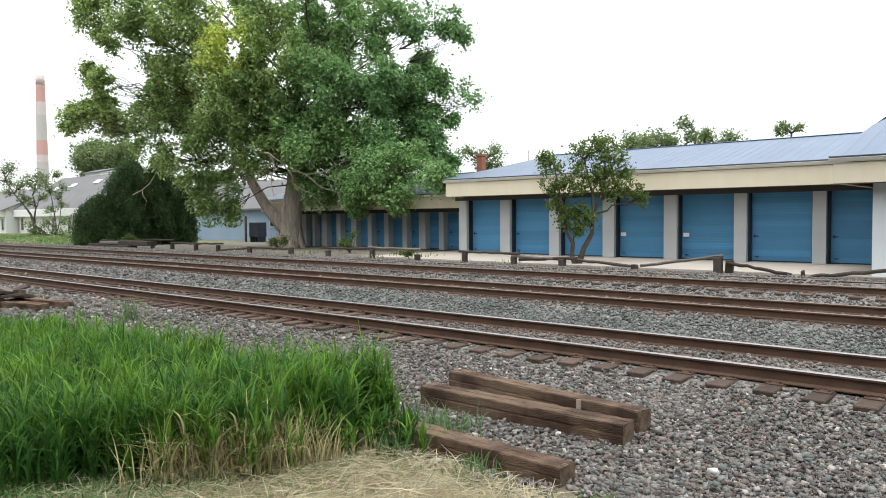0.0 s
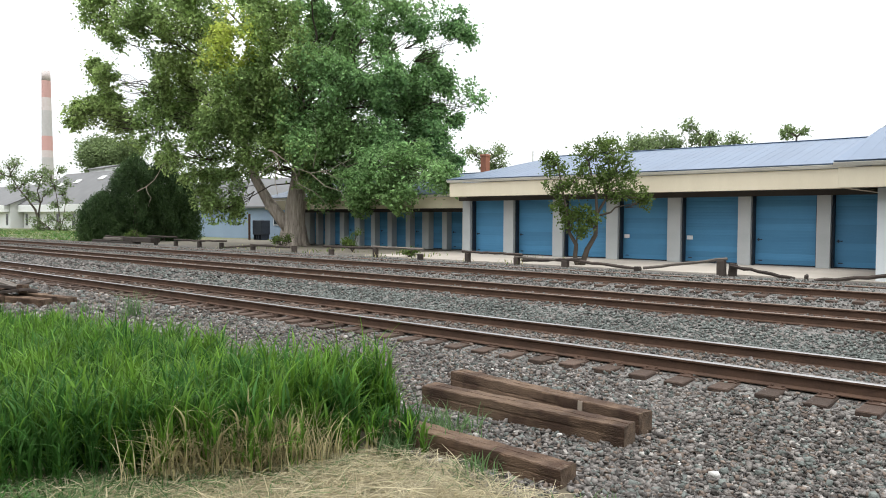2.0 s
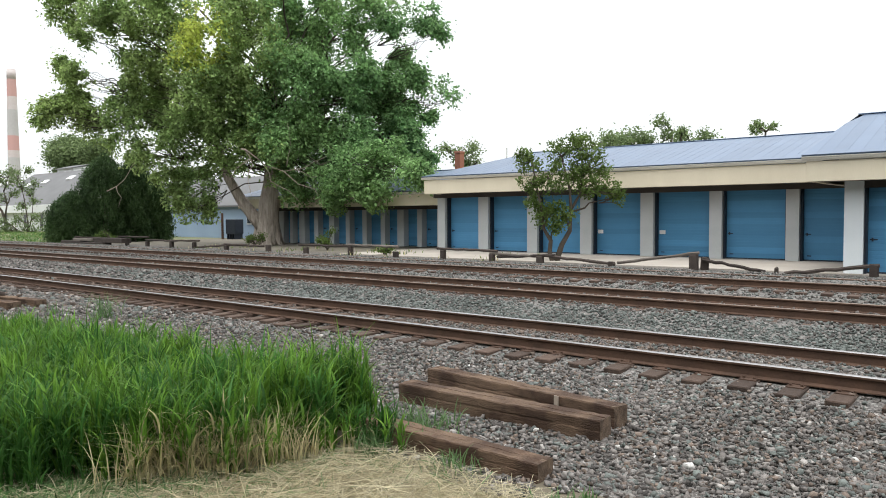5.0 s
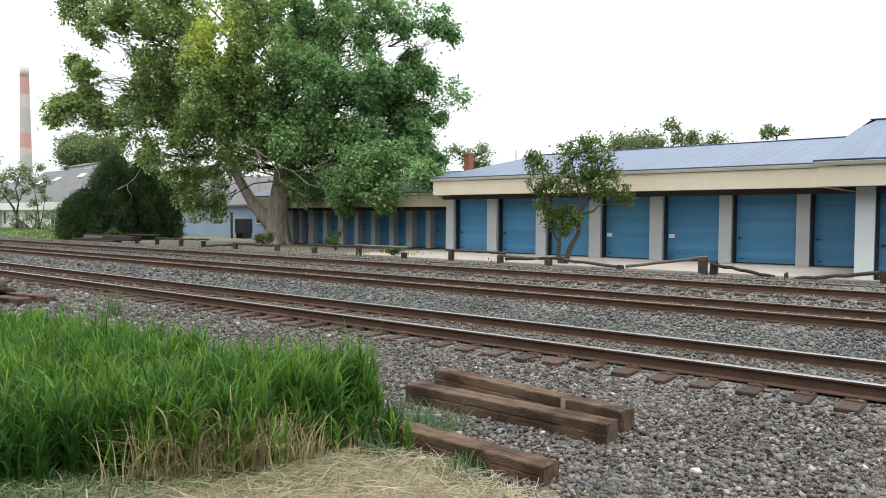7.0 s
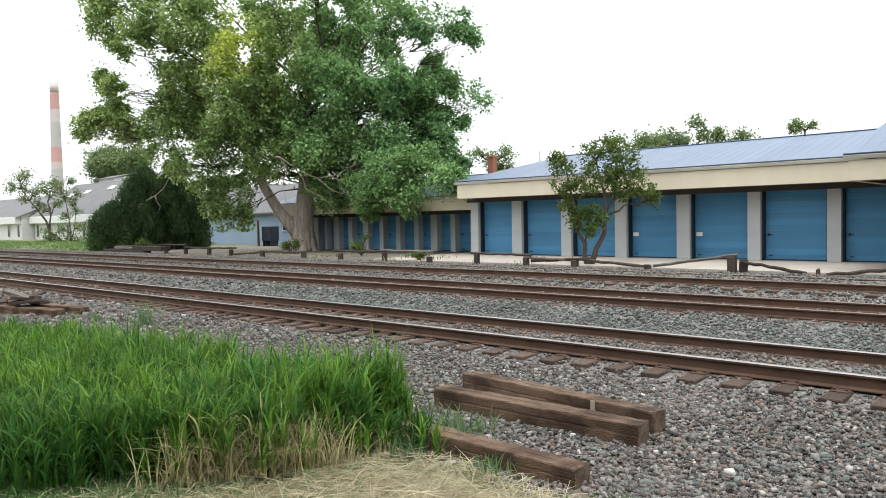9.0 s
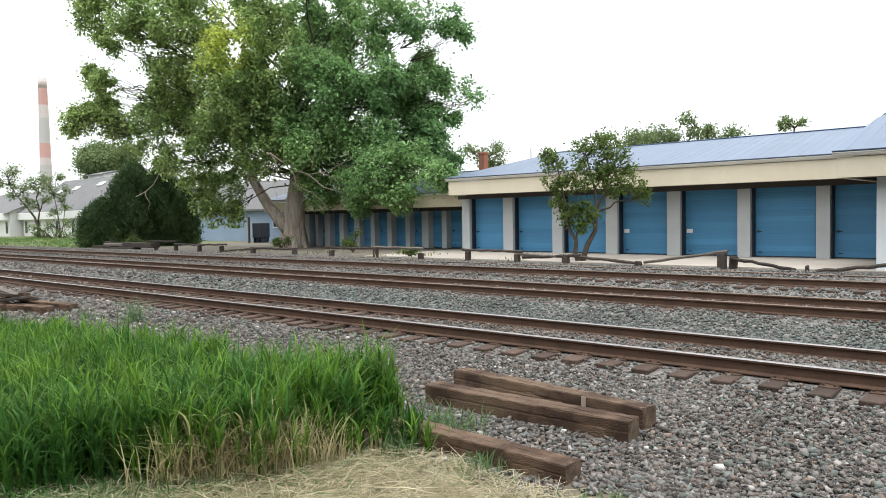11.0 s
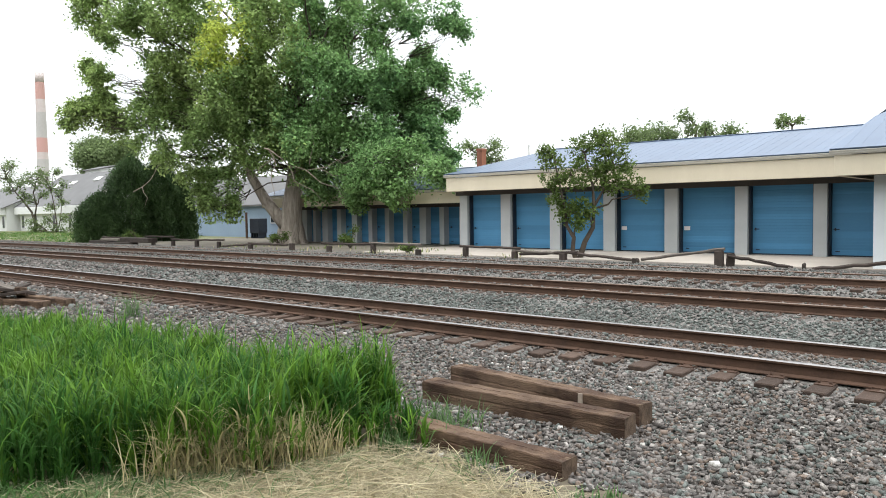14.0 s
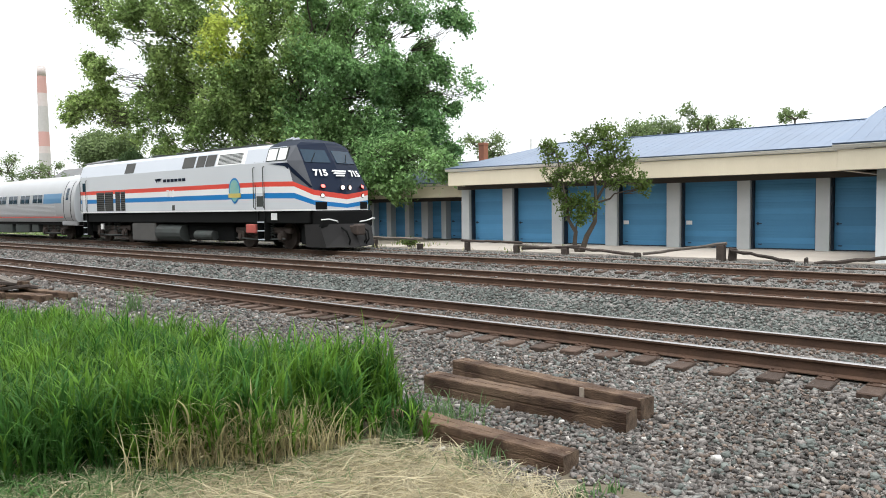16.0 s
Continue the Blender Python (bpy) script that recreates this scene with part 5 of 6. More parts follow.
M["stack_white"] = material("stack_white", (0.62, 0.59, 0.575), 0.9, 0, (0.47, 0.37, 0.35), 0.3, 0.6, 2, 0.1)


def house(name, x0, x1, y0, depth, z0, eave, ridge, wall, roof, label, windows=(), over=0.4):
    t = thing(name, 0, 0, 0, label, "building")
    b = bmesh.new()
    box(b, x0, x1, y0, y0 + depth, z0, eave)
    part("wall", b, wall, t)
    for x in (x0, x1):
        g = bmesh.new()
        v = [g.verts.new(p) for p in ((x, y0, eave), (x, y0 + depth, eave), (x, y0 + depth / 2, ridge - 0.15), (x + 0.12, y0, eave), (x + 0.12, y0 + depth, eave), (x + 0.12, y0 + depth / 2, ridge - 0.15))]
        for q in ((0, 1, 2), (5, 4, 3), (0, 2, 5, 3), (1, 4, 5, 2)):
            g.faces.new([v[i] for i in q])
        part("gable", g, wall, t)
    for s in (-1, 1):
        r = bmesh.new()
        ym = y0 + depth / 2
        ye = ym + s * (depth / 2 + over)
        drop = (ridge - eave) * over / (depth / 2)
        v = [r.verts.new(p) for p in ((x0 - over, ye, eave - drop), (x1 + over, ye, eave - drop), (x1 + over, ym, ridge), (x0 - over, ym, ridge))]
        w = [r.verts.new(q.co + Vector((0, 0, 0.16))) for q in v]
        r.faces.new(v)
        r.faces.new(w)
        for k in range(4):
            r.faces.new((v[k], v[(k + 1) % 4], w[(k + 1) % 4], w[k]))
        part("roof_slope", r, roof, t)
    for x, zc, w, h in windows:
        win = part("window", boxes((x - w / 2 - 0.1, x + w / 2 + 0.1, y0 - 0.09, y0 - 0.005, zc - h / 2 - 0.1, zc + h / 2 + 0.1), bevel=0.02), M["white_wall"], t, "white-framed window")
        part("pane", boxes((x - w / 2, x + w / 2, y0 - 0.1, y0 - 0.092, zc - h / 2, zc + h / 2)), M["window"], win)
    return t


house("blue_shed", -76, -53.5, 40.5, 9, -0.6, 2.9, 5.6, M["shed"], M["grey_roof"], "pale blue metal shed behind the trees", ((-55.6, 1.9, 0.9, 1.5),))
house("white_warehouse", -205, -139, 46, 17, -1.0, 3.95, 7.7, M["white_wall"], M["grey_roof"], "long low white building with grey roof", tuple((x, 1.3, 1.0, 2.0) for x in (-196, -190, -184, -178, -171, -164, -158, -151, -145, -140.2)), 0.8)
for n0, (x0, x1, y1) in enumerate(((-205.5, -139.2, 46), (-138.8, -112.2, 48))):
    tagged(part("eave_band", boxes((x0, x1, y1 - 0.9, y1 - 0.01, 2.55, 3.75), bevel=0.03), M["white_wall"]), "broad white boarded eave band of the low building", "fascia", kind="structure")
house("grey_roofed_house", -138.5, -112.5, 48, 15, -1.0, 4.2, 9.3, M["white_wall"], M["grey_roof"], "white building with a steep grey roof and skylights", tuple((x, 1.3, 1.0, 2.0) for x in (-137.0, -131.5, -124, -118)), 0.8)
for x, s in ((-133, 0.35), (-128, 0.4), (-120, 0.45)):
    b = bmesh.new()
    box(b, -0.9, 0.9, -0.5, 0.5, 0.0, 0.16, 0.02)
    o = tagged(part("skylight", b, M["paper"]), "pale rectangular skylight on the grey roof", "skylight", "roof skylights")
    o.matrix_basis = pose(x, 48 + 7.5 * s * 1.6, 4.2 + 5.1 * s * 1.6 + 0.19, math.degrees(math.atan2(5.1, 7.5)))
house("roof_monitor", -131, -125, 56, 5, 7.5, 10.0, 10.6, M["white_wall"], M["grey_roof"], "small white rooftop monitor", (), 0.3)

stack = spot(190, -102.8)
st = thing("smokestack", stack.x, stack.y, -1, "tall tapering smokestack with red and grey bands paled for haze", "chimney")
SH, SB, ST = 40.1, 1.6, 1.02
for z0, z1, mat, nm in ((0, 18, "stack_grey", "grey_band"), (18, 19.8, "stack_white", "pale_band"), (19.8, 23.5, "stack_red", "red_band"), (23.5, 30, "stack_grey", "grey_band"), (30, 33.3, "stack_white", "pale_band"), (33.3, 37.6, "stack_red", "red_band"), (37.6, SH, "stack_white", "pale_band")):
    b = bmesh.new()
    tube(b, [(0, 0, z0), (0, 0, z1)], [SB + (ST - SB) * z0 / SH, SB + (ST - SB) * z1 / SH], 28, z1 == SH)
    part(nm, b, M[mat], st, "", True)

ch = thing("brick_chimney", -36.0, 46.0, -0.25, "red brick chimney behind the blue roof", "chimney")
part("shaft", boxes((-0.27, 0.27, -0.27, 0.27, 0, 6.85), bevel=0.02), M["brick"], ch)
part("cap", boxes((-0.31, 0.31, -0.31, 0.31, 6.85, 7.05), bevel=0.03), M["brick"], ch)

# equipment by the shed
ac = thing("cooling_unit", -55.4, 38.6, float(ground_z(-55.4, 38.6)), "dark metal cooling unit on legs by the shed", "air conditioner")
part("casing", boxes((-0.7, 0.7, -0.45, 0.45, 0.45, 1.75), bevel=0.04), M["latch"], ac)
for x in (-0.55, -0.18, 0.18, 0.55):
    part("leg", boxes((x - 0.05, x + 0.05, -0.4, 0.4, 0.0, 0.45)), M["latch"], ac)
po = tagged(part("rusty_post", boxes((-0.08, 0.08, -0.08, 0.08, 0, 2.3), bevel=0.015), M["rust"]), "rusty steel post beside the cooling unit", "post")
po.matrix_basis = pose(-56.2, 37.9, float(ground_z(-56.2, 37.9)))


# ---- passenger train on the far track ----
TZ, TY, SPEED, REAR = 0.206, (R5 + R6) / 2, 32.3, -41.3     # rail top, track centre, metres a second, tail of the engine at 16 s
M["silver"] = material("silver_paint", (0.60, 0.625, 0.65), 0.42, 0.0, (0.55, 0.57, 0.595), 0.4, 0.5, 20, 0.02)
M["light_silver"] = material("light_silver_paint", (0.52, 0.55, 0.60), 0.45, 0.0, (0.47, 0.50, 0.55), 0.4, 0.5, 20, 0.02)
M["train_white"] = material("train_white", (0.80, 0.80, 0.79), 0.35, 0, (0.73, 0.73, 0.72), 0.5, 0.5, 20, 0.01)
M["train_red"] = material("train_red", (0.76, 0.075, 0.05), 0.35, 0, (0.60, 0.06, 0.04), 0.5, 0.5, 20, 0.01)
M["train_blue"] = material("train_blue", (0.008, 0.19, 0.50), 0.35, 0, (0.007, 0.165, 0.44), 0.5, 0.5, 20, 0.01)
M["cab_black"] = material("cab_black", (0.006, 0.013, 0.032), 0.45, 0, (0.005, 0.010, 0.024), 0.5, 0.5, 20, 0.01, spec=0.1)
M["under_black"] = material("under_black", (0.008, 0.009, 0.009), 0.9, 0.0, (0.006, 0.006, 0.006), 1.2, 0.5, 20, 0.2, spec=0.15)
M["under_grey"] = material("under_grey", (0.04, 0.039, 0.038), 0.8, 0.1, (0.06, 0.075, 0.07), 1.2, 0.5, 20, 0.2)
M["dusty_steel"] = material("dusty_steel", (0.085, 0.064, 0.054), 0.85, 0.2, (0.035, 0.027, 0.024), 2, 0.5, 30, 0.2)
M["grille"] = material("grille", (0.085, 0.085, 0.08), 0.7, 0.3, (0.06, 0.06, 0.058), 2, 0.5, 40, 0.2)
M["cab_glass"] = material("cab_glass", (0.02, 0.045, 0.07), 0.1, 0, (0.015, 0.03, 0.05), 0.5, 0.5, 5, 0.0, spec=0.16)
M["stainless"] = material("stainless", (0.40, 0.40, 0.425), 0.38, 0.4, (0.47, 0.47, 0.48), 0.5, 0.5, 20, 0.02, stretch=(0.2, 1, 1))
M["coach_roof"] = material("coach_roof", (0.45, 0.46, 0.47), 0.5, 0.2, (0.38, 0.38, 0.39), 0.4, 0.5, 10, 0.03)
M["coach_blue"] = material("coach_blue", (0.06, 0.20, 0.36), 0.3, 0, (0.05, 0.16, 0.30), 0.5, 0.5, 10, 0.0)
M["red_box"] = material("red_box", (0.50, 0.11, 0.09), 0.6, 0, (0.36, 0.08, 0.065), 3, 0.5, 20, 0.05)
M["shield_green"] = material("shield_green", (0.10, 0.36, 0.38), 0.4, 0, (0.25, 0.42, 0.35), 3, 0.3, 9, 0.0)
M["shield_gold"] = material("shield_gold", (0.60, 0.48, 0.14), 0.4, 0, (0.5, 0.4, 0.1), 3, 0.3, 9, 0.0)
M["lamp_white"] = glow_material("lamp_white", (1.0, 0.76, 0.70), 1.3)
M["lamp_red"] = glow_material("lamp_red", (1.0, 0.12, 0.10), 2.6)
M["lamp_ditch"] = glow_material("lamp_ditch", (0.9, 0.82, 0.78), 0.22)


def body_w(z):
    return float(np.interp(z, [1.6, 3.5, 4.08, 4.22, 4.28], [1.5, 1.5, 1.30, 1.05, 0.7]))


def outline(z):
    """Right half of the engine's plan at a height: tail, cab, shoulder, corner, tip."""
    k = min(max((z - 2.5) / 1.7, 0.0), 1.0)
    w = body_w(z)
    d = min(1.36 - 0.10 * k, w * 0.97)
    return [(0.0, -w), (16.95, -w), (18.75 - 0.7 * k, -w * 0.995), (19.72 - 1.15 * k, -d), (20.02 - 1.25 * k, 0.0)]


DIP = (0.0, 0.0, -0.04, -0.38, -0.55)      # how far the stripes drop towards the nose


def band(name, z0, z1, segs, mat, parent, dip0=0.0, dip1=0.0, label="", sides=(1, -1)):
    """The strip of skin between two heights, on both sides, for the given stretches of the plan."""
    bm = bmesh.new()
    for side in sides:
        for s in segs:
            q = []
            for j, (z, dp) in ((s, (z0, dip0)), (s + 1, (z0, dip0)), (s + 1, (z1, dip1)), (s, (z1, dip1))):
                zz = z + DIP[j] * dp
                x, y = outline(zz)[j]
                q.append(bm.verts.new((x, y * side, zz)))
            bm.faces.new(q if side == 1 else q[::-1])
    bmesh.ops.remove_doubles(bm, verts=bm.verts, dist=0.0005)
    return part(name, bm, mat, parent, label)


def front(s, z, out=0.0):
    """A place on the engine's face: s from -1 (right corner) to 1 (left corner), at a height, lifted off by out."""
    def at(ss, zz):
        o = outline(zz)
        (xd, yd), (xt, _) = o[3], o[4]
        a = abs(ss)
        return Vector((xt + (xd - xt) * a, math.copysign(-yd * a, ss), zz))
    p = at(s, z)
    side = 1e-3 if s >= 0 else -1e-3
    u, v = at(s + side, z) - p, at(s, z + 0.01) - p
    n = u.cross(v)
    n = n if n.x > 0 else -n
    return p + n.normalized() * out


def front_plate(name, s0, s1, z0, z1, mat, parent, out=0.02, label="", s2=None, s3=None, thick=0.03):
    bm = bmesh.new()
    s2, s3 = s0 if s2 is None else s2, s1 if s3 is None else s3
    c = ((s0, z0), (s1, z0), (s3, z1), (s2, z1))
    a = [bm.verts.new(front(s, z, out - thick)) for s, z in c]
    b = [bm.verts.new(front(s, z, out)) for s, z in c]
    bm.faces.new(b)
    for k in range(4):
        bm.faces.new((a[k], a[(k + 1) % 4], b[(k + 1) % 4], b[k]))
    return part(name, bm, mat, parent, label)


def text_mesh(body, size, mat, parent, m, name="number", depth=0.006, bold=0.0):
    cu = bpy.data.curves.new(name, "FONT")
    cu.body, cu.size, cu.extrude, cu.align_x, cu.align_y, cu.offset = body, size, depth, "CENTER", "CENTER", bold
    tmp = new(name, cu)
    me = bpy.data.meshes.new_from_object(tmp.evaluated_get(bpy.context.evaluated_depsgraph_get()))
    bpy.data.objects.remove(tmp)
    me.materials.clear()
    me.materials.append(mat)
    ob = new(name, me)
    ob.parent = parent
    ob.matrix_basis = m
    return ob


def wheelset(parent, x, r, spin):
    """An axle with its two flanged wheels; it turns with the train."""
    ax = new("wheelset")
    ax.parent = parent
    ax.location = (x, 0, r)
    b = bmesh.new()
    disc(b, 0, 0, 0, 0.09, 1.7, "y", 12)
    part("axle", b, M["dusty_steel"], ax)
    for s in (-1, 1):
        b = bmesh.new()
        disc(b, 0, s * 0.76, 0, r, 0.12, "y", 28)
        disc(b, 0, s * 0.69, 0, r + 0.025, 0.03, "y", 28)
        disc(b, 0, s * 0.825, 0, r * 0.34, 0.03, "y", 16)
        for k in range(4):
            th = k * math.pi / 2
            disc(b, math.cos(th) * r * 0.62, s * 0.822, math.sin(th) * r * 0.62, r * 0.13, 0.012, "y", 10)
        part("wheel", b, M["dusty_steel"], ax)
    spin.append(ax)
    return ax


def truck(parent, x, base, r, spin):
    """A bogie: side frames, springs, boxes, brake gear and two wheelsets."""
    wheelset(parent, x - base / 2, r, spin)
    wheelset(parent, x + base / 2, r, spin)
    for s in (-1, 1):
        b = bmesh.new()
        box(b, x - base / 2 - 0.5, x + base / 2 + 0.5, s * 1.05 - 0.09, s * 1.05 + 0.09, 0.62, 0.86, 0.04)
        box(b, x - 0.5, x + 0.5, s * 1.08 - 0.1, s * 1.08 + 0.1, 0.34, 0.62, 0.03)
        part("side_frame", b, M["dusty_steel"], parent, "dusty brown cast bogie frame")
        for dx in (-base / 2, base / 2):
            b = bmesh.new()
            box(b, x + dx - 0.2, x + dx + 0.2, s * 1.14 - 0.1, s * 1.14 + 0.1, r - 0.2, r + 0.22, 0.05)
            disc(b, x + dx, s * 1.25, r, 0.13, 0.08, "y", 14)
            part("axle_box", b, M["dusty_steel"], parent)
        for dx in (-0.75, -0.35, 0.35, 0.75):
            b = bmesh.new()
            pts = [(x + dx + 0.09 * math.cos(i * 0.8), s * 1.14 + 0.09 * math.sin(i * 0.8), 0.5 + 0.012 * i) for i in range(48)]
            tube(b, pts, [0.02] * len(pts), 5)
            part("spring", b, M["under_grey"], parent)
        b = bmesh.new()
        tube(b, [(x - base / 2 - 0.3, s * 1.22, 0.42), (x, s * 1.24, 0.36), (x + base / 2 + 0.3, s * 1.22, 0.42)], [0.03] * 3, 6)
        part("brake_rod", b, M["under_grey"], parent)
    # black backing box added for the shade inside the bogie
    b = bmesh.new()
    box(b, x - base / 2 - 0.7, x + base / 2 + 0.7, -0.62, 0.62, 0.25, 1.13, 0.05)
    part("bogie_shade_box", b, M["under_black"], parent)


def side_plate(name, x0, x1, z0, z1, mat, parent, out=0.012, label="", lean=False, bevel=0.0):
    """A flat panel on the engine's right side (and its twin is not seen)."""
    bm = bmesh.new()
    y0, y1 = body_w(z0), body_w(z1)
    c = ((x0, y0, z0), (x1, y0, z0), (x1, y1, z1), (x0, y1, z1))
    a = [bm.verts.new((x, -y + 0.03, z)) for x, y, z in c]
    b = [bm.verts.new((x, -y - out, z)) for x, y, z in c]
    bm.faces.new(b)
    for k in range(4):
        bm.faces.new((a[k], a[(k + 1) % 4], b[(k + 1) % 4], b[k]))
    return part(name, bm, mat, parent, label)


def locomotive(spin):
    t = thing("locomotive", REAR, TY, TZ, "silver diesel locomotive with red, white and blue stripes, black nose", "locomotive")
    S = (0, 1, 2, 3)
    band("sill", 1.60, 1.66, S, M["train_white"], t, 0, 0, "thin white sill line")
    band("lower_side", 1.66, 2.10, S, M["silver"], t, 0, 0.75, "plain silver lower side")
    band("blue_stripe", 2.10, 2.31, S, M["train_blue"], t, 0.75, 0.85, "blue stripe")
    band("white_stripe", 2.31, 2.56, S, M["train_white"], t, 0.85, 1, "white stripe")
    band("red_stripe", 2.56, 2.75, S, M["train_red"], t, 1, 1, "red stripe")
    band("upper_side", 2.75, 3.50, (0, 1), M["silver"], t, 1, 0, "silver upper side")
    for side in (1, -1):
        band("cab_cheek", 2.75, 3.50, (2,), M["cheek"], t, 1, 0, "dark grey slanted cab cheek", (side,))
    band("nose", 2.75, 3.50, (3,), M["cab_black"], t, 1, 0, "black slanted nose")
    band("roof_side", 3.50, 4.08, (0, 1), M["light_silver"], t, 0, 0, "pale silver sloped upper panel")
    for side in (1, -1):
        band("cab_shoulder", 3.50, 4.08, (2,), M["cheek"], t, 0, 0, "", (side,))
    band("cab_front", 3.50, 4.08, (3,), M["cab_black"], t, 0, 0, "black cab front")
    band("roof_edge", 4.08, 4.22, (0,), M["light_silver"], t)
    band("cab_roof_edge", 4.08, 4.22, (1, 2, 3), M["cab_black"], t)
    bm = bmesh.new()
    o, top = outline(4.22), outline(4.28)
    for a in (0,):
        v = [bm.verts.new((x, y, 4.22)) for x, y in o[:2]] + [bm.verts.new((x, y, 4.3)) for x, y in top[1::-1]]
        bm.faces.new(v)
        w = [bm.verts.new((x, -y, 4.22)) for x, y in o[:2]] + [bm.verts.new((x, -y, 4.3)) for x, y in top[1::-1]]
        bm.faces.new(w[::-1])
        c = [bm.verts.new((x, y, 4.3)) for x, y in top[:2]] + [bm.verts.new((x, -y, 4.3)) for x, y in top[1::-1]]
        bm.faces.new(c)
    part("roof", bm, M["under_grey"], t, "dark grey roof")
    bm = bmesh.new()
    rim = o[1:] + [(x, -y) for x, y in o[3:0:-1]]
    cx = 17.6
    r0 = [bm.verts.new((x, y, 4.22)) for x, y in rim]
    r1 = [bm.verts.new((cx + (x - cx) * 0.82, y * 0.82, 4.33)) for x, y in rim]
    r2 = [bm.verts.new((cx + (x - cx) * 0.5, y * 0.5, 4.40)) for x, y in rim]
    for a, c in ((r0, r1), (r1, r2)):
        for k in range(len(rim)):
            j = (k + 1) % len(rim)
            bm.faces.new((a[k], a[j], c[j], c[k]))
    bm.faces.new(r2)
    part("cab_roof", bm, M["cab_black"], t)
    bm = bmesh.new()
    zs = (1.6, 3.5, 4.08, 4.22)
    bm.faces.new([bm.verts.new((0.0, -body_w(z), z)) for z in zs] + [bm.verts.new((0.0, body_w(z), z)) for z in zs[::-1]])
    part("tail", bm, M["silver"], t)
    bm = bmesh.new()
    q = outline(1.6)
    bm.faces.new([bm.verts.new((x, y, 1.6)) for x, y in q] + [bm.verts.new((x, -y, 1.6)) for x, y in q[3::-1]])
    part("floor", bm, M["under_black"], t)
    # roof gear
    for x, w, h in ((6.8, 0.5, 0.10), (9.5, 0.9, 0.08), (12.6, 1.1, 0.09), (14.8, 0.7, 0.08), (17.3, 0.3, 0.10)):
        part("roof_hatch", boxes((x - w, x + w, -0.6, 0.6, 4.3, 4.3 + h), bevel=0.02), M["under_grey"], t)
    b = bmesh.new()
    for dy in (-0.12, 0.12):
        tube(b, [(17.2, -0.5 + dy, 4.42), (17.65, -0.5 + dy, 4.44)], [0.03, 0.07], 8)
    part("horn", b, M["light_silver"], t, "pale air horns on the roof")
    # upper grilles
    side_plate("roof_grille", 5.15, 6.1, 3.53, 4.02, M["grille"], t, 0.01, "dark upper intake")
    for x0, x1 in ((10.65, 11.65), (11.82, 12.5), (12.56, 13.3)):
        side_plate("roof_grille", x0, x1, 3.53, 4.03, M["grille"], t, 0.01, "dark upper intake")
    side_plate("louvre_frame", 13.4, 15.55, 3.52, 4.06, M["train_white"], t, 0.008, "white louvre frame")
    for i in range(8):
        z = 3.57 + i * 0.055
        side_plate("louvre_slat", 13.55, 15.3, z, z + 0.03, M["under_grey"], t, 0.016)
    # lower grilles
    for x0, x1 in ((1.98, 2.85), (2.93, 3.85), (4.12, 4.62), (4.70, 5.15)):
        g = side_plate("side_grille", x0, x1, 1.70, 2.66, M["grille"], t, 0.014, "dark mesh side grille")
        n = 9
        for i in range(n):
            z = 1.74 + i * 0.10
            side_plate("grille_bar", x0 + 0.03, x1 - 0.03, z, z + 0.03, M["under_black"], g, 0.02)
    # doors
    for x0, x1 in ((0.18, 0.8), (16.25, 16.85)):
        d = side_plate("side_door", x0, x1, 1.66, 3.55, M["silver"], t, 0.006)
        for x in (x0 - 0.03, x1 + 0.03):
            b = bmesh.new()
            tube(b, [(x, -1.51, 1.7), (x, -1.58, 1.75), (x, -1.58, 3.3), (x, -1.51, 3.35)], [0.018] * 4, 6)
            part("grab_rail", b, M["under_grey"], d, "thin dark grab rail")
        side_plate("door_gap", x0 - 0.015, x0 + 0.015, 1.66, 3.55, M["under_black"], d, 0.009)
        side_plate("door_gap", x1 - 0.015, x1 + 0.015, 1.66, 3.55, M["under_black"], d, 0.009)
    side_plate("door_window", 0.3, 0.62, 2.75, 3.2, M["cab_glass"], t, 0.012, "small dark door window")
    side_plate("door_window", 16.36, 16.74, 2.95, 3.45, M["silver"], t, 0.010)
    side_plate("door_step", 16.33, 16.77, 1.78, 2.2, M["under_grey"], t, 0.012, "dark recessed step")
    side_plate("filler_box", 9.72, 9.95, 1.68, 1.92, M["grille"], t, 0.01)
    # cab side windows
    fr = side_plate("cab_window", 16.98, 18.3, 3.52, 4.05, M["under_grey"], t, 0.012, "cab side window in a pale frame")
    side_plate("pane", 17.04, 17.62, 3.56, 4.01, M["train_white"], fr, 0.018, "pane with a pale drawn blind")
    side_plate("pane", 17.72, 18.24, 3.56, 4.01, M["train_white"], fr, 0.018, "pane with a pale drawn blind")
    b = bmesh.new()
    v = [b.verts.new(p) for p in ((17.2, -1.512, 3.44), (18.35, -1.50, 3.44), (19.71, -1.375, 2.46), (19.55, -1.395, 2.46), (18.2, -1.512, 3.30))]
    b.faces.new(v)
    part("cheek_line", b, M["cab_black"], t, "black diagonal line")
    # shield emblem and marks, drawn as plain shapes
    for nm, w, z0, z1, mat, out in (("emblem", 0.42, 1.92, 2.98, "train_blue", 0.014), ("emblem", 0.36, 2.0, 2.9, "shield_green", 0.018)):
        b = bmesh.new()
        pts = []
        for i in range(24):
            th = 2 * math.pi * i / 24
            cz = math.sin(th)
            pts.append(b.verts.new((14.80 + w * math.cos(th) * (1 - 0.35 * max(0, -cz)), -1.5 - out, (z0 + z1) / 2 + cz * (z1 - z0) / 2)))
        b.faces.new(pts)
        part(nm, b, M[mat], t, "oval emblem shield")
    side_plate("emblem_band", 14.36, 15.24, 2.17, 2.34, M["shield_gold"], t, 0.024, "gold ribbon on the emblem")
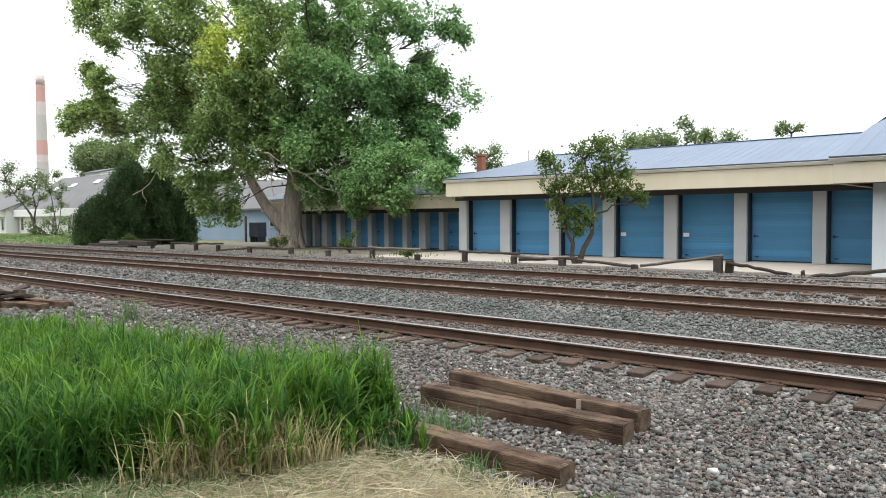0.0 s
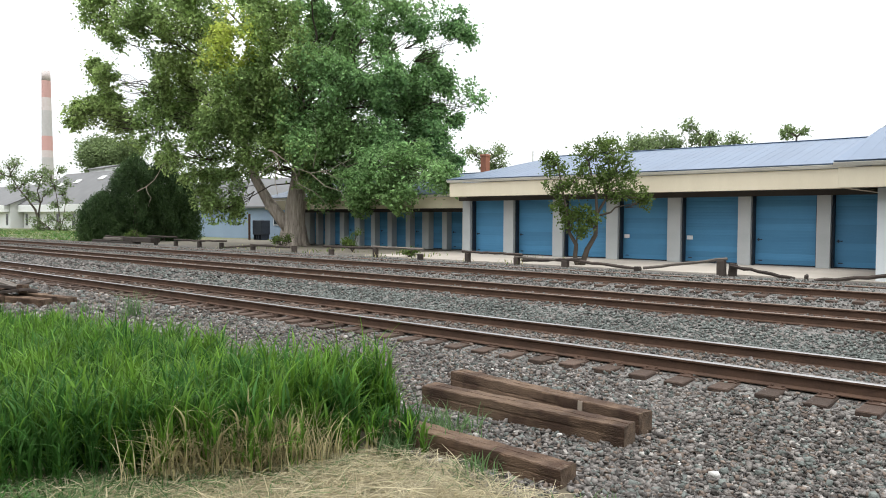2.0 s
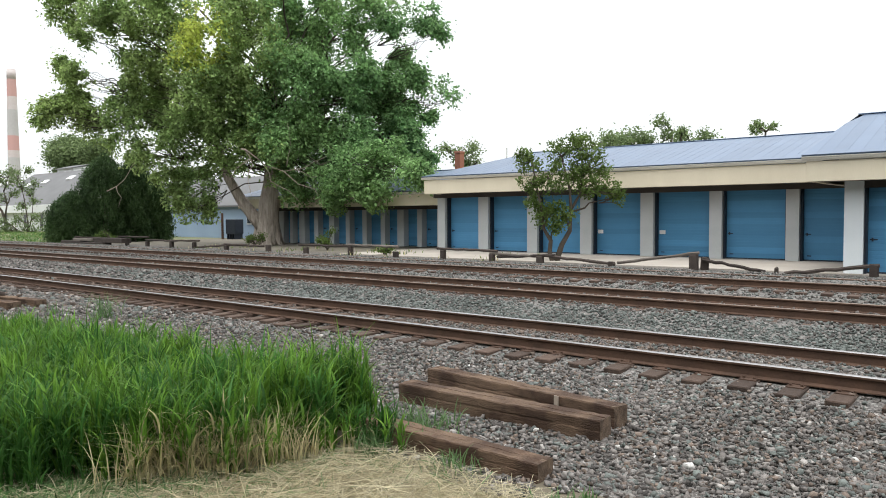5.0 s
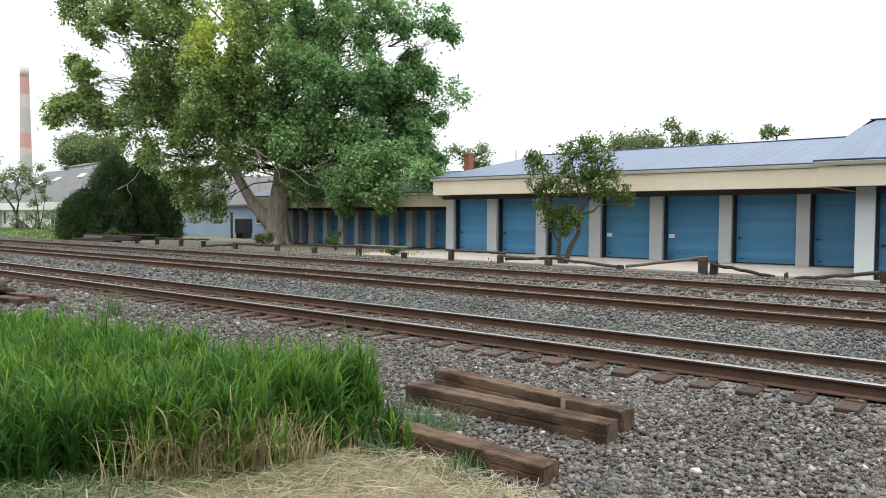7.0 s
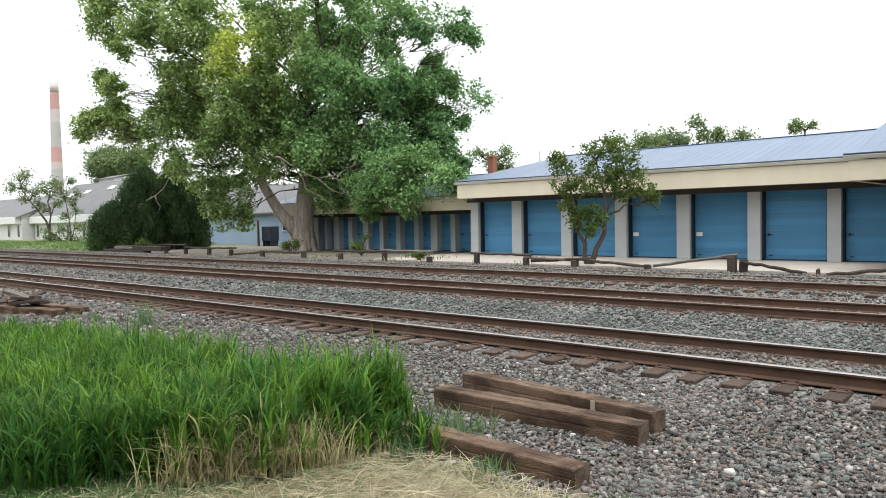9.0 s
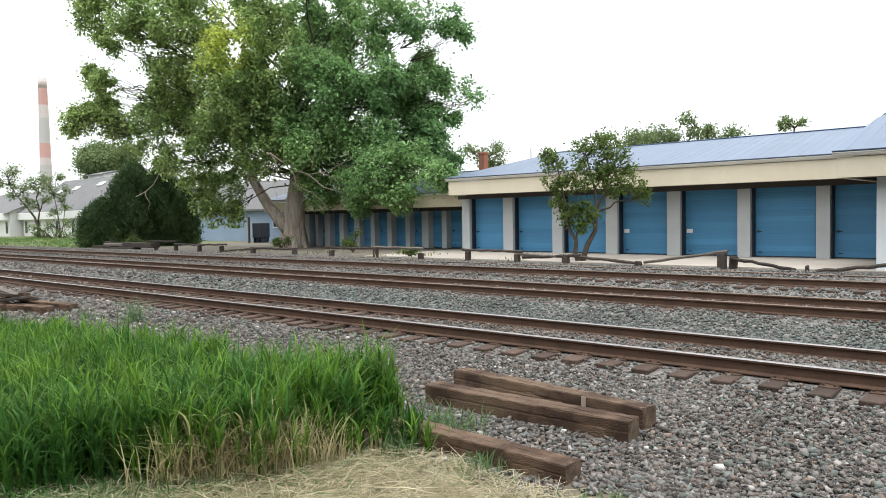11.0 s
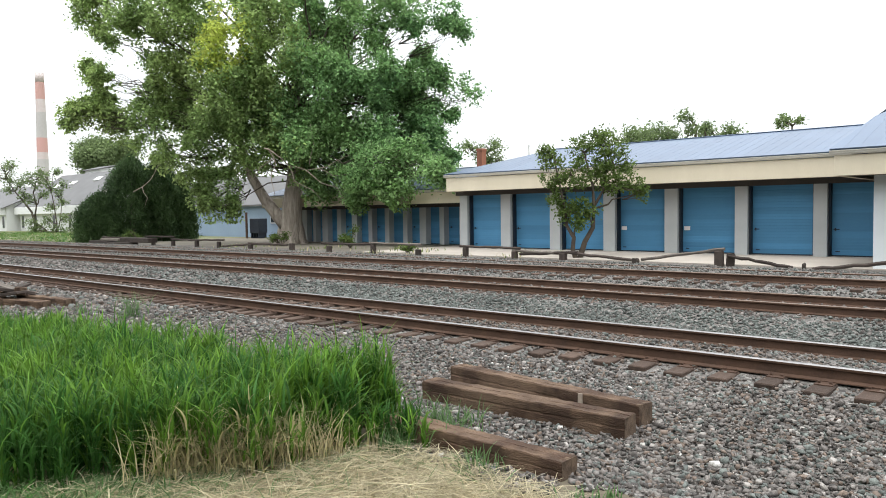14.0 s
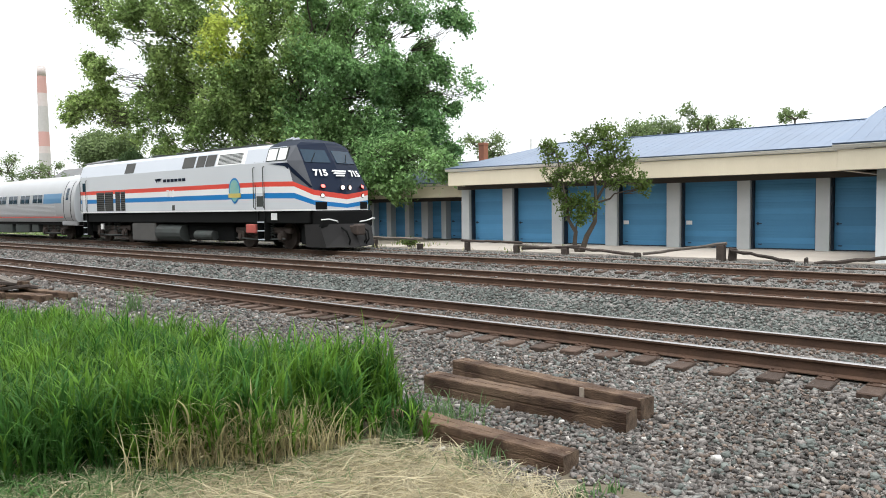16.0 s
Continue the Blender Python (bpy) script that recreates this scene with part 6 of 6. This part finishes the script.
    for i in range(3):
        b = bmesh.new()
        x = 8.2 + i * 0.16
        v = [b.verts.new((xx, -1.512, zz)) for xx, zz in ((x, 3.15), (x + 0.42 - i * 0.04, 3.17), (x + 0.25, 3.11), (x + 0.18, 2.96 + 0.02 * i))]
        b.faces.new(v[::-1])
        part("logo_mark", b, M["cab_black"], t, "dark swoosh shape")
    for i in range(6):
        x = 8.98 + i * 0.34
        side_plate("lettering_bar", x, x + 0.26, 2.985, 3.115, M["cab_black"], t, 0.012, "dark lettering bar")
    text_mesh("715", 0.48, M["train_white"], t, Matrix(((1, 0, 0, 9.6), (0, 0, -1, -1.508), (0, 1, 0, 2.43), (0, 0, 0, 1))), "number")
    # face: windscreens, lamps, number, plates
    for s0, s1, a, c in ((-0.96, -0.13, -0.95, -0.13), (0.10, 0.93, 0.10, 0.92)):
        w = front_plate("windscreen", s0, s1, 3.42, 3.92, M["cab_glass"], t, 0.012, "raked dark windscreen pane", a, c)
    for s in (-0.62, 0.62):
        b = bmesh.new()
        p0, p1 = front(s - 0.16, 3.40, 0.03), front(s + 0.10, 3.78, 0.03)
        tube(b, [p0, p1], [0.012, 0.008], 5)
        part("wiper", b, M["under_black"], t)
    for s, z, r, mat, nm, lb in ((-0.13, 2.46, 0.085, "lamp_white", "headlight", "lit headlight"), (0.13, 2.46, 0.085, "lamp_white", "headlight", "lit headlight"), (-0.72, 2.50, 0.085, "lamp_red", "marker_light", "red marker light"),
                                 (0.72, 2.50, 0.085, "lamp_red", "marker_light", "red marker light"), (-0.74, 2.16, 0.08, "lamp_ditch", "ditch_light", "round ditch light"), (0.74, 2.16, 0.08, "lamp_ditch", "ditch_light", "round ditch light")):
        b = bmesh.new()
        p, n = front(s, z, 0.0), (front(s, z, 1.0) - front(s, z, 0.0))
        tube(b, [p - n * 0.05, p + n * 0.03], [r, r * 0.92], 18)
        part(nm, b, M[mat], t, lb)
        b = bmesh.new()
        tube(b, [p - n * 0.05, p + n * 0.02], [r * 1.15, r * 1.12], 18)
        part("lamp_ring", b, M["under_black"], t)
    for s in (-0.62, 0.66):
        p, n = front(s, 3.0, 0.02), (front(s, 3.0, 1.0) - front(s, 3.0, 0.0))
        across = (front(s + 0.05, 3.0) - front(s - 0.05, 3.0)).normalized()
        upv = n.cross(across).normalized()
        m = Matrix(((across.x, upv.x, n.x, p.x), (across.y, upv.y, n.y, p.y), (across.z, upv.z, n.z, p.z), (0, 0, 0, 1)))
        text_mesh("715", 0.40, M["train_white"], t, m, "number", 0.006, 0.012)
    for i in range(3):
        front_plate("logo_mark", -0.24 + 0.03 * i, 0.30 - 0.08 * i, 3.08 - 0.09 * i, 3.13 - 0.09 * i, M["train_white"], t, 0.012, "white swoosh shape", -0.2 + 0.03 * i, 0.34 - 0.08 * i)
    for s in (-0.78, 0.78):
        front_plate("step_pocket", s - 0.17, s + 0.17, 1.64, 1.92, M["under_black"], t, 0.012, "dark recessed pocket")
    # below the floor
    part("underframe", boxes((0.25, 19.5, -1.42, 1.42, 1.12, 1.598), bevel=0.03), M["under_black"], t, "black underframe")
    part("fuel_tank", boxes((5.55, 7.85, -1.40, 1.40, 0.22, 1.11), bevel=0.06), M["tank_grey"], t, "dusty grey fuel tank")
    b = bmesh.new()
    tube(b, [(7.9, -1.05, 0.66), (10.2, -1.05, 0.66)], [0.40, 0.40], 16)
    part("air_tank", b, M["under_grey"], t, "grey cylindrical tank")
    part("battery_box", boxes((7.9, 12.9, -1.0, 1.0, 0.5, 1.11), bevel=0.05), M["under_black"], t)
    b = bmesh.new()
    tube(b, [(11.3, -1.2, 0.58), (12.75, -1.2, 0.58)], [0.2, 0.2], 14)
    part("air_reservoir", b, M["under_grey"], t, "pale air reservoir")
    # black boxes added where the underfloor lies in shade
    for x0, x1, z0 in ((10.3, 14.0, 0.34), (4.75, 5.5, 0.4), (18.5, 19.5, 0.3), (0.3, 1.1, 0.6)):
        part("underfloor_shade_box", boxes((x0, x1, -1.05, 1.05, z0, 1.115), bevel=0.05), M["under_black"], t)
    truck(t, 2.94, 2.74, 0.508, spin)
    truck(t, 16.1, 2.74, 0.508, spin)
    part("sand_box", boxes((15.45, 16.15, -1.46, -1.2, 0.72, 1.08), bevel=0.03), M["red_box"], t, "faded red equipment box")
    part("white_tag", boxes((17.2, 17.55, -1.46, -1.425, 1.25, 1.52)), M["train_white"], t, "white plate")
    part("white_tag", boxes((2.0, 2.25, -1.36, -1.30, 0.75, 1.05)), M["train_white"], t, "white plate")
    for x in (0.42, 16.55):
        for z in (0.45, 0.8, 1.15):
            part("step", boxes((x - 0.22, x + 0.22, -1.5, -1.2, z, z + 0.04)), M["light_silver"], t, "pale step tread")
        part("step_side", boxes((x - 0.26, x - 0.22, -1.48, -1.2, 0.4, 1.6)), M["under_black"], t)
        part("step_side", boxes((x + 0.22, x + 0.26, -1.48, -1.2, 0.4, 1.6)), M["under_black"], t)
    # pilot, coupler and hoses
    b = bmesh.new()
    low, up = ((19.2, -1.35), (20.2, -1.2), (20.75, 0.0)), ((19.2, -1.40), (19.95, -1.3), (20.3, 0.0))
    for s in (1, -1):
        v0 = [b.verts.new((x, y * s, 0.14)) for x, y in low]
        v1 = [b.verts.new((x, y * s, 1.0)) for x, y in up]
        for k in range(2):
            q = (v0[k], v0[k + 1], v1[k + 1], v1[k])
            b.faces.new(q if s > 0 else q[::-1])
    bmesh.ops.remove_doubles(b, verts=b.verts, dist=0.001)
    bmesh.ops.solidify(b, geom=b.faces[:], thickness=0.04)
    part("snowplow", b, M["plough"], t, "dark steel plough at the front")
    part("buffer_beam", boxes((19.5, 20.05, -1.3, 1.3, 0.95, 1.6), bevel=0.05), M["under_black"], t)
    b = bmesh.new()
    box(b, 19.9, 20.75, -0.14, 0.14, 0.72, 1.02, 0.04)
    box(b, 20.55, 20.85, -0.24, 0.2, 0.66, 1.08, 0.06)
    part("coupler", b, M["dusty_steel"], t, "rusty knuckle coupler")
    for s in (-1, 1):
        b = bmesh.new()
        tube(b, [(20.1, s * 0.55, 1.15), (20.3, s * 0.75, 1.20), (20.25, s * 1.1, 1.28), (20.1, s * 1.35, 1.26)], [0.025] * 4, 6)
        part("uncoupling_lever", b, M["train_white"], t, "white bent lever bar")
    for dy in (-0.45, 0.45, 0.6):
        b = bmesh.new()
        tube(b, [(20.1, dy, 1.0), (20.5, dy, 0.8), (20.62, dy * 0.9, 0.5), (20.5, dy * 0.8, 0.3)], [0.035] * 4, 6)
        part("air_hose", b, M["under_black"], t)
    return t


M["plough"] = material("plough", (0.024, 0.023, 0.023), 0.85, 0.0, (0.014, 0.013, 0.013), 1.5, 0.5, 20, 0.2)
M["tank_grey"] = material("tank_grey", (0.11, 0.105, 0.10), 0.8, 0.1, (0.06, 0.057, 0.054), 1.2, 0.5, 20, 0.2)
M["cheek"] = material("cheek_grey", (0.095, 0.10, 0.115), 0.45, 0.0, (0.08, 0.085, 0.10), 0.4, 0.5, 20, 0.02)
COACH_L = 25.6


def coach(spin):
    """A stainless, round-sided passenger car; its front end is its origin."""
    t = thing("passenger_coach", REAR - 0.75, TY, TZ, "stainless round-sided passenger coach with dark windows and thin red line", "railway coach")
    sec = ((1.36, 1.12), (1.50, 1.33), (1.545, 1.6), (1.555, 1.9), (1.55, 2.19), (1.53, 2.45), (1.48, 2.74), (1.40, 3.0), (1.28, 3.25), (1.08, 3.5), (0.78, 3.68), (0.4, 3.78), (0.0, 3.8))
    def strip(name, i0, i1, x0, x1, mat, out=0.0, label=""):
        b = bmesh.new()
        for s in (-1, 1):
            pts = sec[i0:i1 + 1]
            a = [b.verts.new((x0, s * (y + out), z)) for y, z in pts]
            c = [b.verts.new((x1, s * (y + out), z)) for y, z in pts]
            for k in range(len(pts) - 1):
                q = (a[k], c[k], c[k + 1], a[k + 1])
                b.faces.new(q if s < 0 else q[::-1])
        bmesh.ops.remove_doubles(b, verts=b.verts, dist=0.0005)
        return part(name, b, mat, t, label, True)
    strip("lower_side", 0, 4, -COACH_L, 0, M["stainless"], 0, "fluted stainless lower side")
    strip("window_band", 4, 6, -COACH_L, 0, M["coach_roof"], 0, "pale window band")
    strip("roof", 6, 12, -COACH_L, 0, M["coach_roof"], 0, "pale ribbed roof")
    for i in range(9):      # fluting
        z = 1.46 + i * 0.075
        y = float(np.interp(z, [p[1] for p in sec], [p[0] for p in sec]))
        part("flute", boxes((-COACH_L, -2.6, -y - 0.012, -y + 0.02, z, z + 0.036), bevel=0.008), M["stainless"], t)
    part("red_line", boxes((-COACH_L, -1.6, -1.522, -1.47, 1.37, 1.42)), M["train_red"], t, "thin red line")
    def bent_plate(name, x0, x1, z0, z1, mat, out, label="", parent=t):
        b = bmesh.new()
        zs = np.linspace(z0, z1, 15)
        ys = np.interp(zs, [p[1] for p in sec], [p[0] for p in sec]) + out
        a = [b.verts.new((x0, -y, z)) for y, z in zip(ys, zs)]
        c = [b.verts.new((x1, -y, z)) for y, z in zip(ys, zs)]
        a2 = [b.verts.new((x0, -y + 0.04, z)) for y, z in zip(ys, zs)]
        c2 = [b.verts.new((x1, -y + 0.04, z)) for y, z in zip(ys, zs)]
        for k in range(14):
            b.faces.new((a[k], c[k], c[k + 1], a[k + 1]))
            b.faces.new((a2[k], a[k], a[k + 1], a2[k + 1]))
            b.faces.new((c[k], c2[k], c2[k + 1], c[k + 1]))
        return part(name, b, mat, parent, label)
    bent_plate("blue_band", -4.3, -1.75, 2.18, 2.74, M["coach_blue"], 0.004, "blue band round the windows")
    x = -4.4
    while x > -24:
        f = bent_plate("window", x - 1.55, x, 2.18, 2.76, M["stainless"], 0.012, "paired dark window in a steel frame")
        bent_plate("pane", x - 0.73, x - 0.06, 2.23, 2.71, M["cab_glass"], 0.02, "", f)
        bent_plate("pane", x - 1.49, x - 0.82, 2.23, 2.71, M["cab_glass"], 0.02, "", f)
        x -= 1.97
    d = bent_plate("vestibule_door", -1.35, -0.55, 1.25, 3.35, M["stainless"], 0.008, "grey vestibule door")
    bent_plate("door_window", -1.1, -0.8, 2.35, 3.0, M["cab_glass"], 0.016, "", d)
    for x in (-1.42, -0.5):
        bent_plate("door_gap", x - 0.02, x + 0.02, 1.2, 3.4, M["under_black"], 0.012, "", d)
    b = bmesh.new()
    b.faces.new([b.verts.new((0.0, -y, z)) for y, z in sec] + [b.verts.new((0.0, y, z)) for y, z in sec[-2::-1]])
    part("end_wall", b, M["silver"], t)
    part("gangway", boxes((0.0, 0.55, -0.7, 0.7, 1.2, 3.5), bevel=0.08), M["under_black"], t, "black rubber gangway")
    part("vestibule_skirt", boxes((-2.1, -0.05, -1.40, 1.40, 0.92, 1.2), bevel=0.05), M["stainless"], t)
    part("underframe", boxes((-COACH_L, 0.0, -1.3, 1.3, 0.95, 1.13)), M["under_black"], t)
    for x0, x1, z0 in ((-6.9, -5.9, 0.5), (-9.6, -7.4, 0.45), (-13.5, -10.2, 0.4), (-18, -14.5, 0.45)):
        part("equipment_box", boxes((x0, x1, -1.3, 1.3, z0, 0.95), bevel=0.04), M["under_grey"], t)
    truck(t, -3.85, 2.59, 0.457, spin)
    truck(t, -COACH_L + 3.85, 2.59, 0.457, spin)
    part("coupler", boxes((0.0, 1.0, -0.15, 0.15, 0.75, 1.0), bevel=0.03), M["dusty_steel"], t)
    return t


SPIN_ENGINE, SPIN_COACH = [], []
ENGINE = locomotive(SPIN_ENGINE)
COACH = coach(SPIN_COACH)
RUNNING_GEAR = ("wheelset", "side_frame", "axle_box", "spring", "brake_rod", "bogie_shade_box", "snowplow")
for whole in (ENGINE, COACH):       # the bodies sit low on their springs
    for piece in whole.children:
        if piece.name.split(".")[0] not in RUNNING_GEAR:
            piece.location.z -= 0.09


def motions():
    """The train comes in at a steady pace; its wheels, alike at each quarter turn, roll with it."""
    steps = [i * 0.5 for i in range(33)]
    walk(ENGINE, [(s, pose(REAR + SPEED * (s - 16), TY, TZ)) for s in steps])
    walk(COACH, [(s, pose(REAR - 0.75 + SPEED * (s - 16), TY, TZ)) for s in steps])
    for sets, r in ((SPIN_ENGINE, 0.508), (SPIN_COACH, 0.457)):
        per = math.degrees(SPEED / FPS / r) - 90
        for w in sets:
            x, y, z = w.location
            walk(w, [(2 * k / FPS, pose(x, y, z, 0, per * 2 * k, 0)) for k in range(241)])


motions()
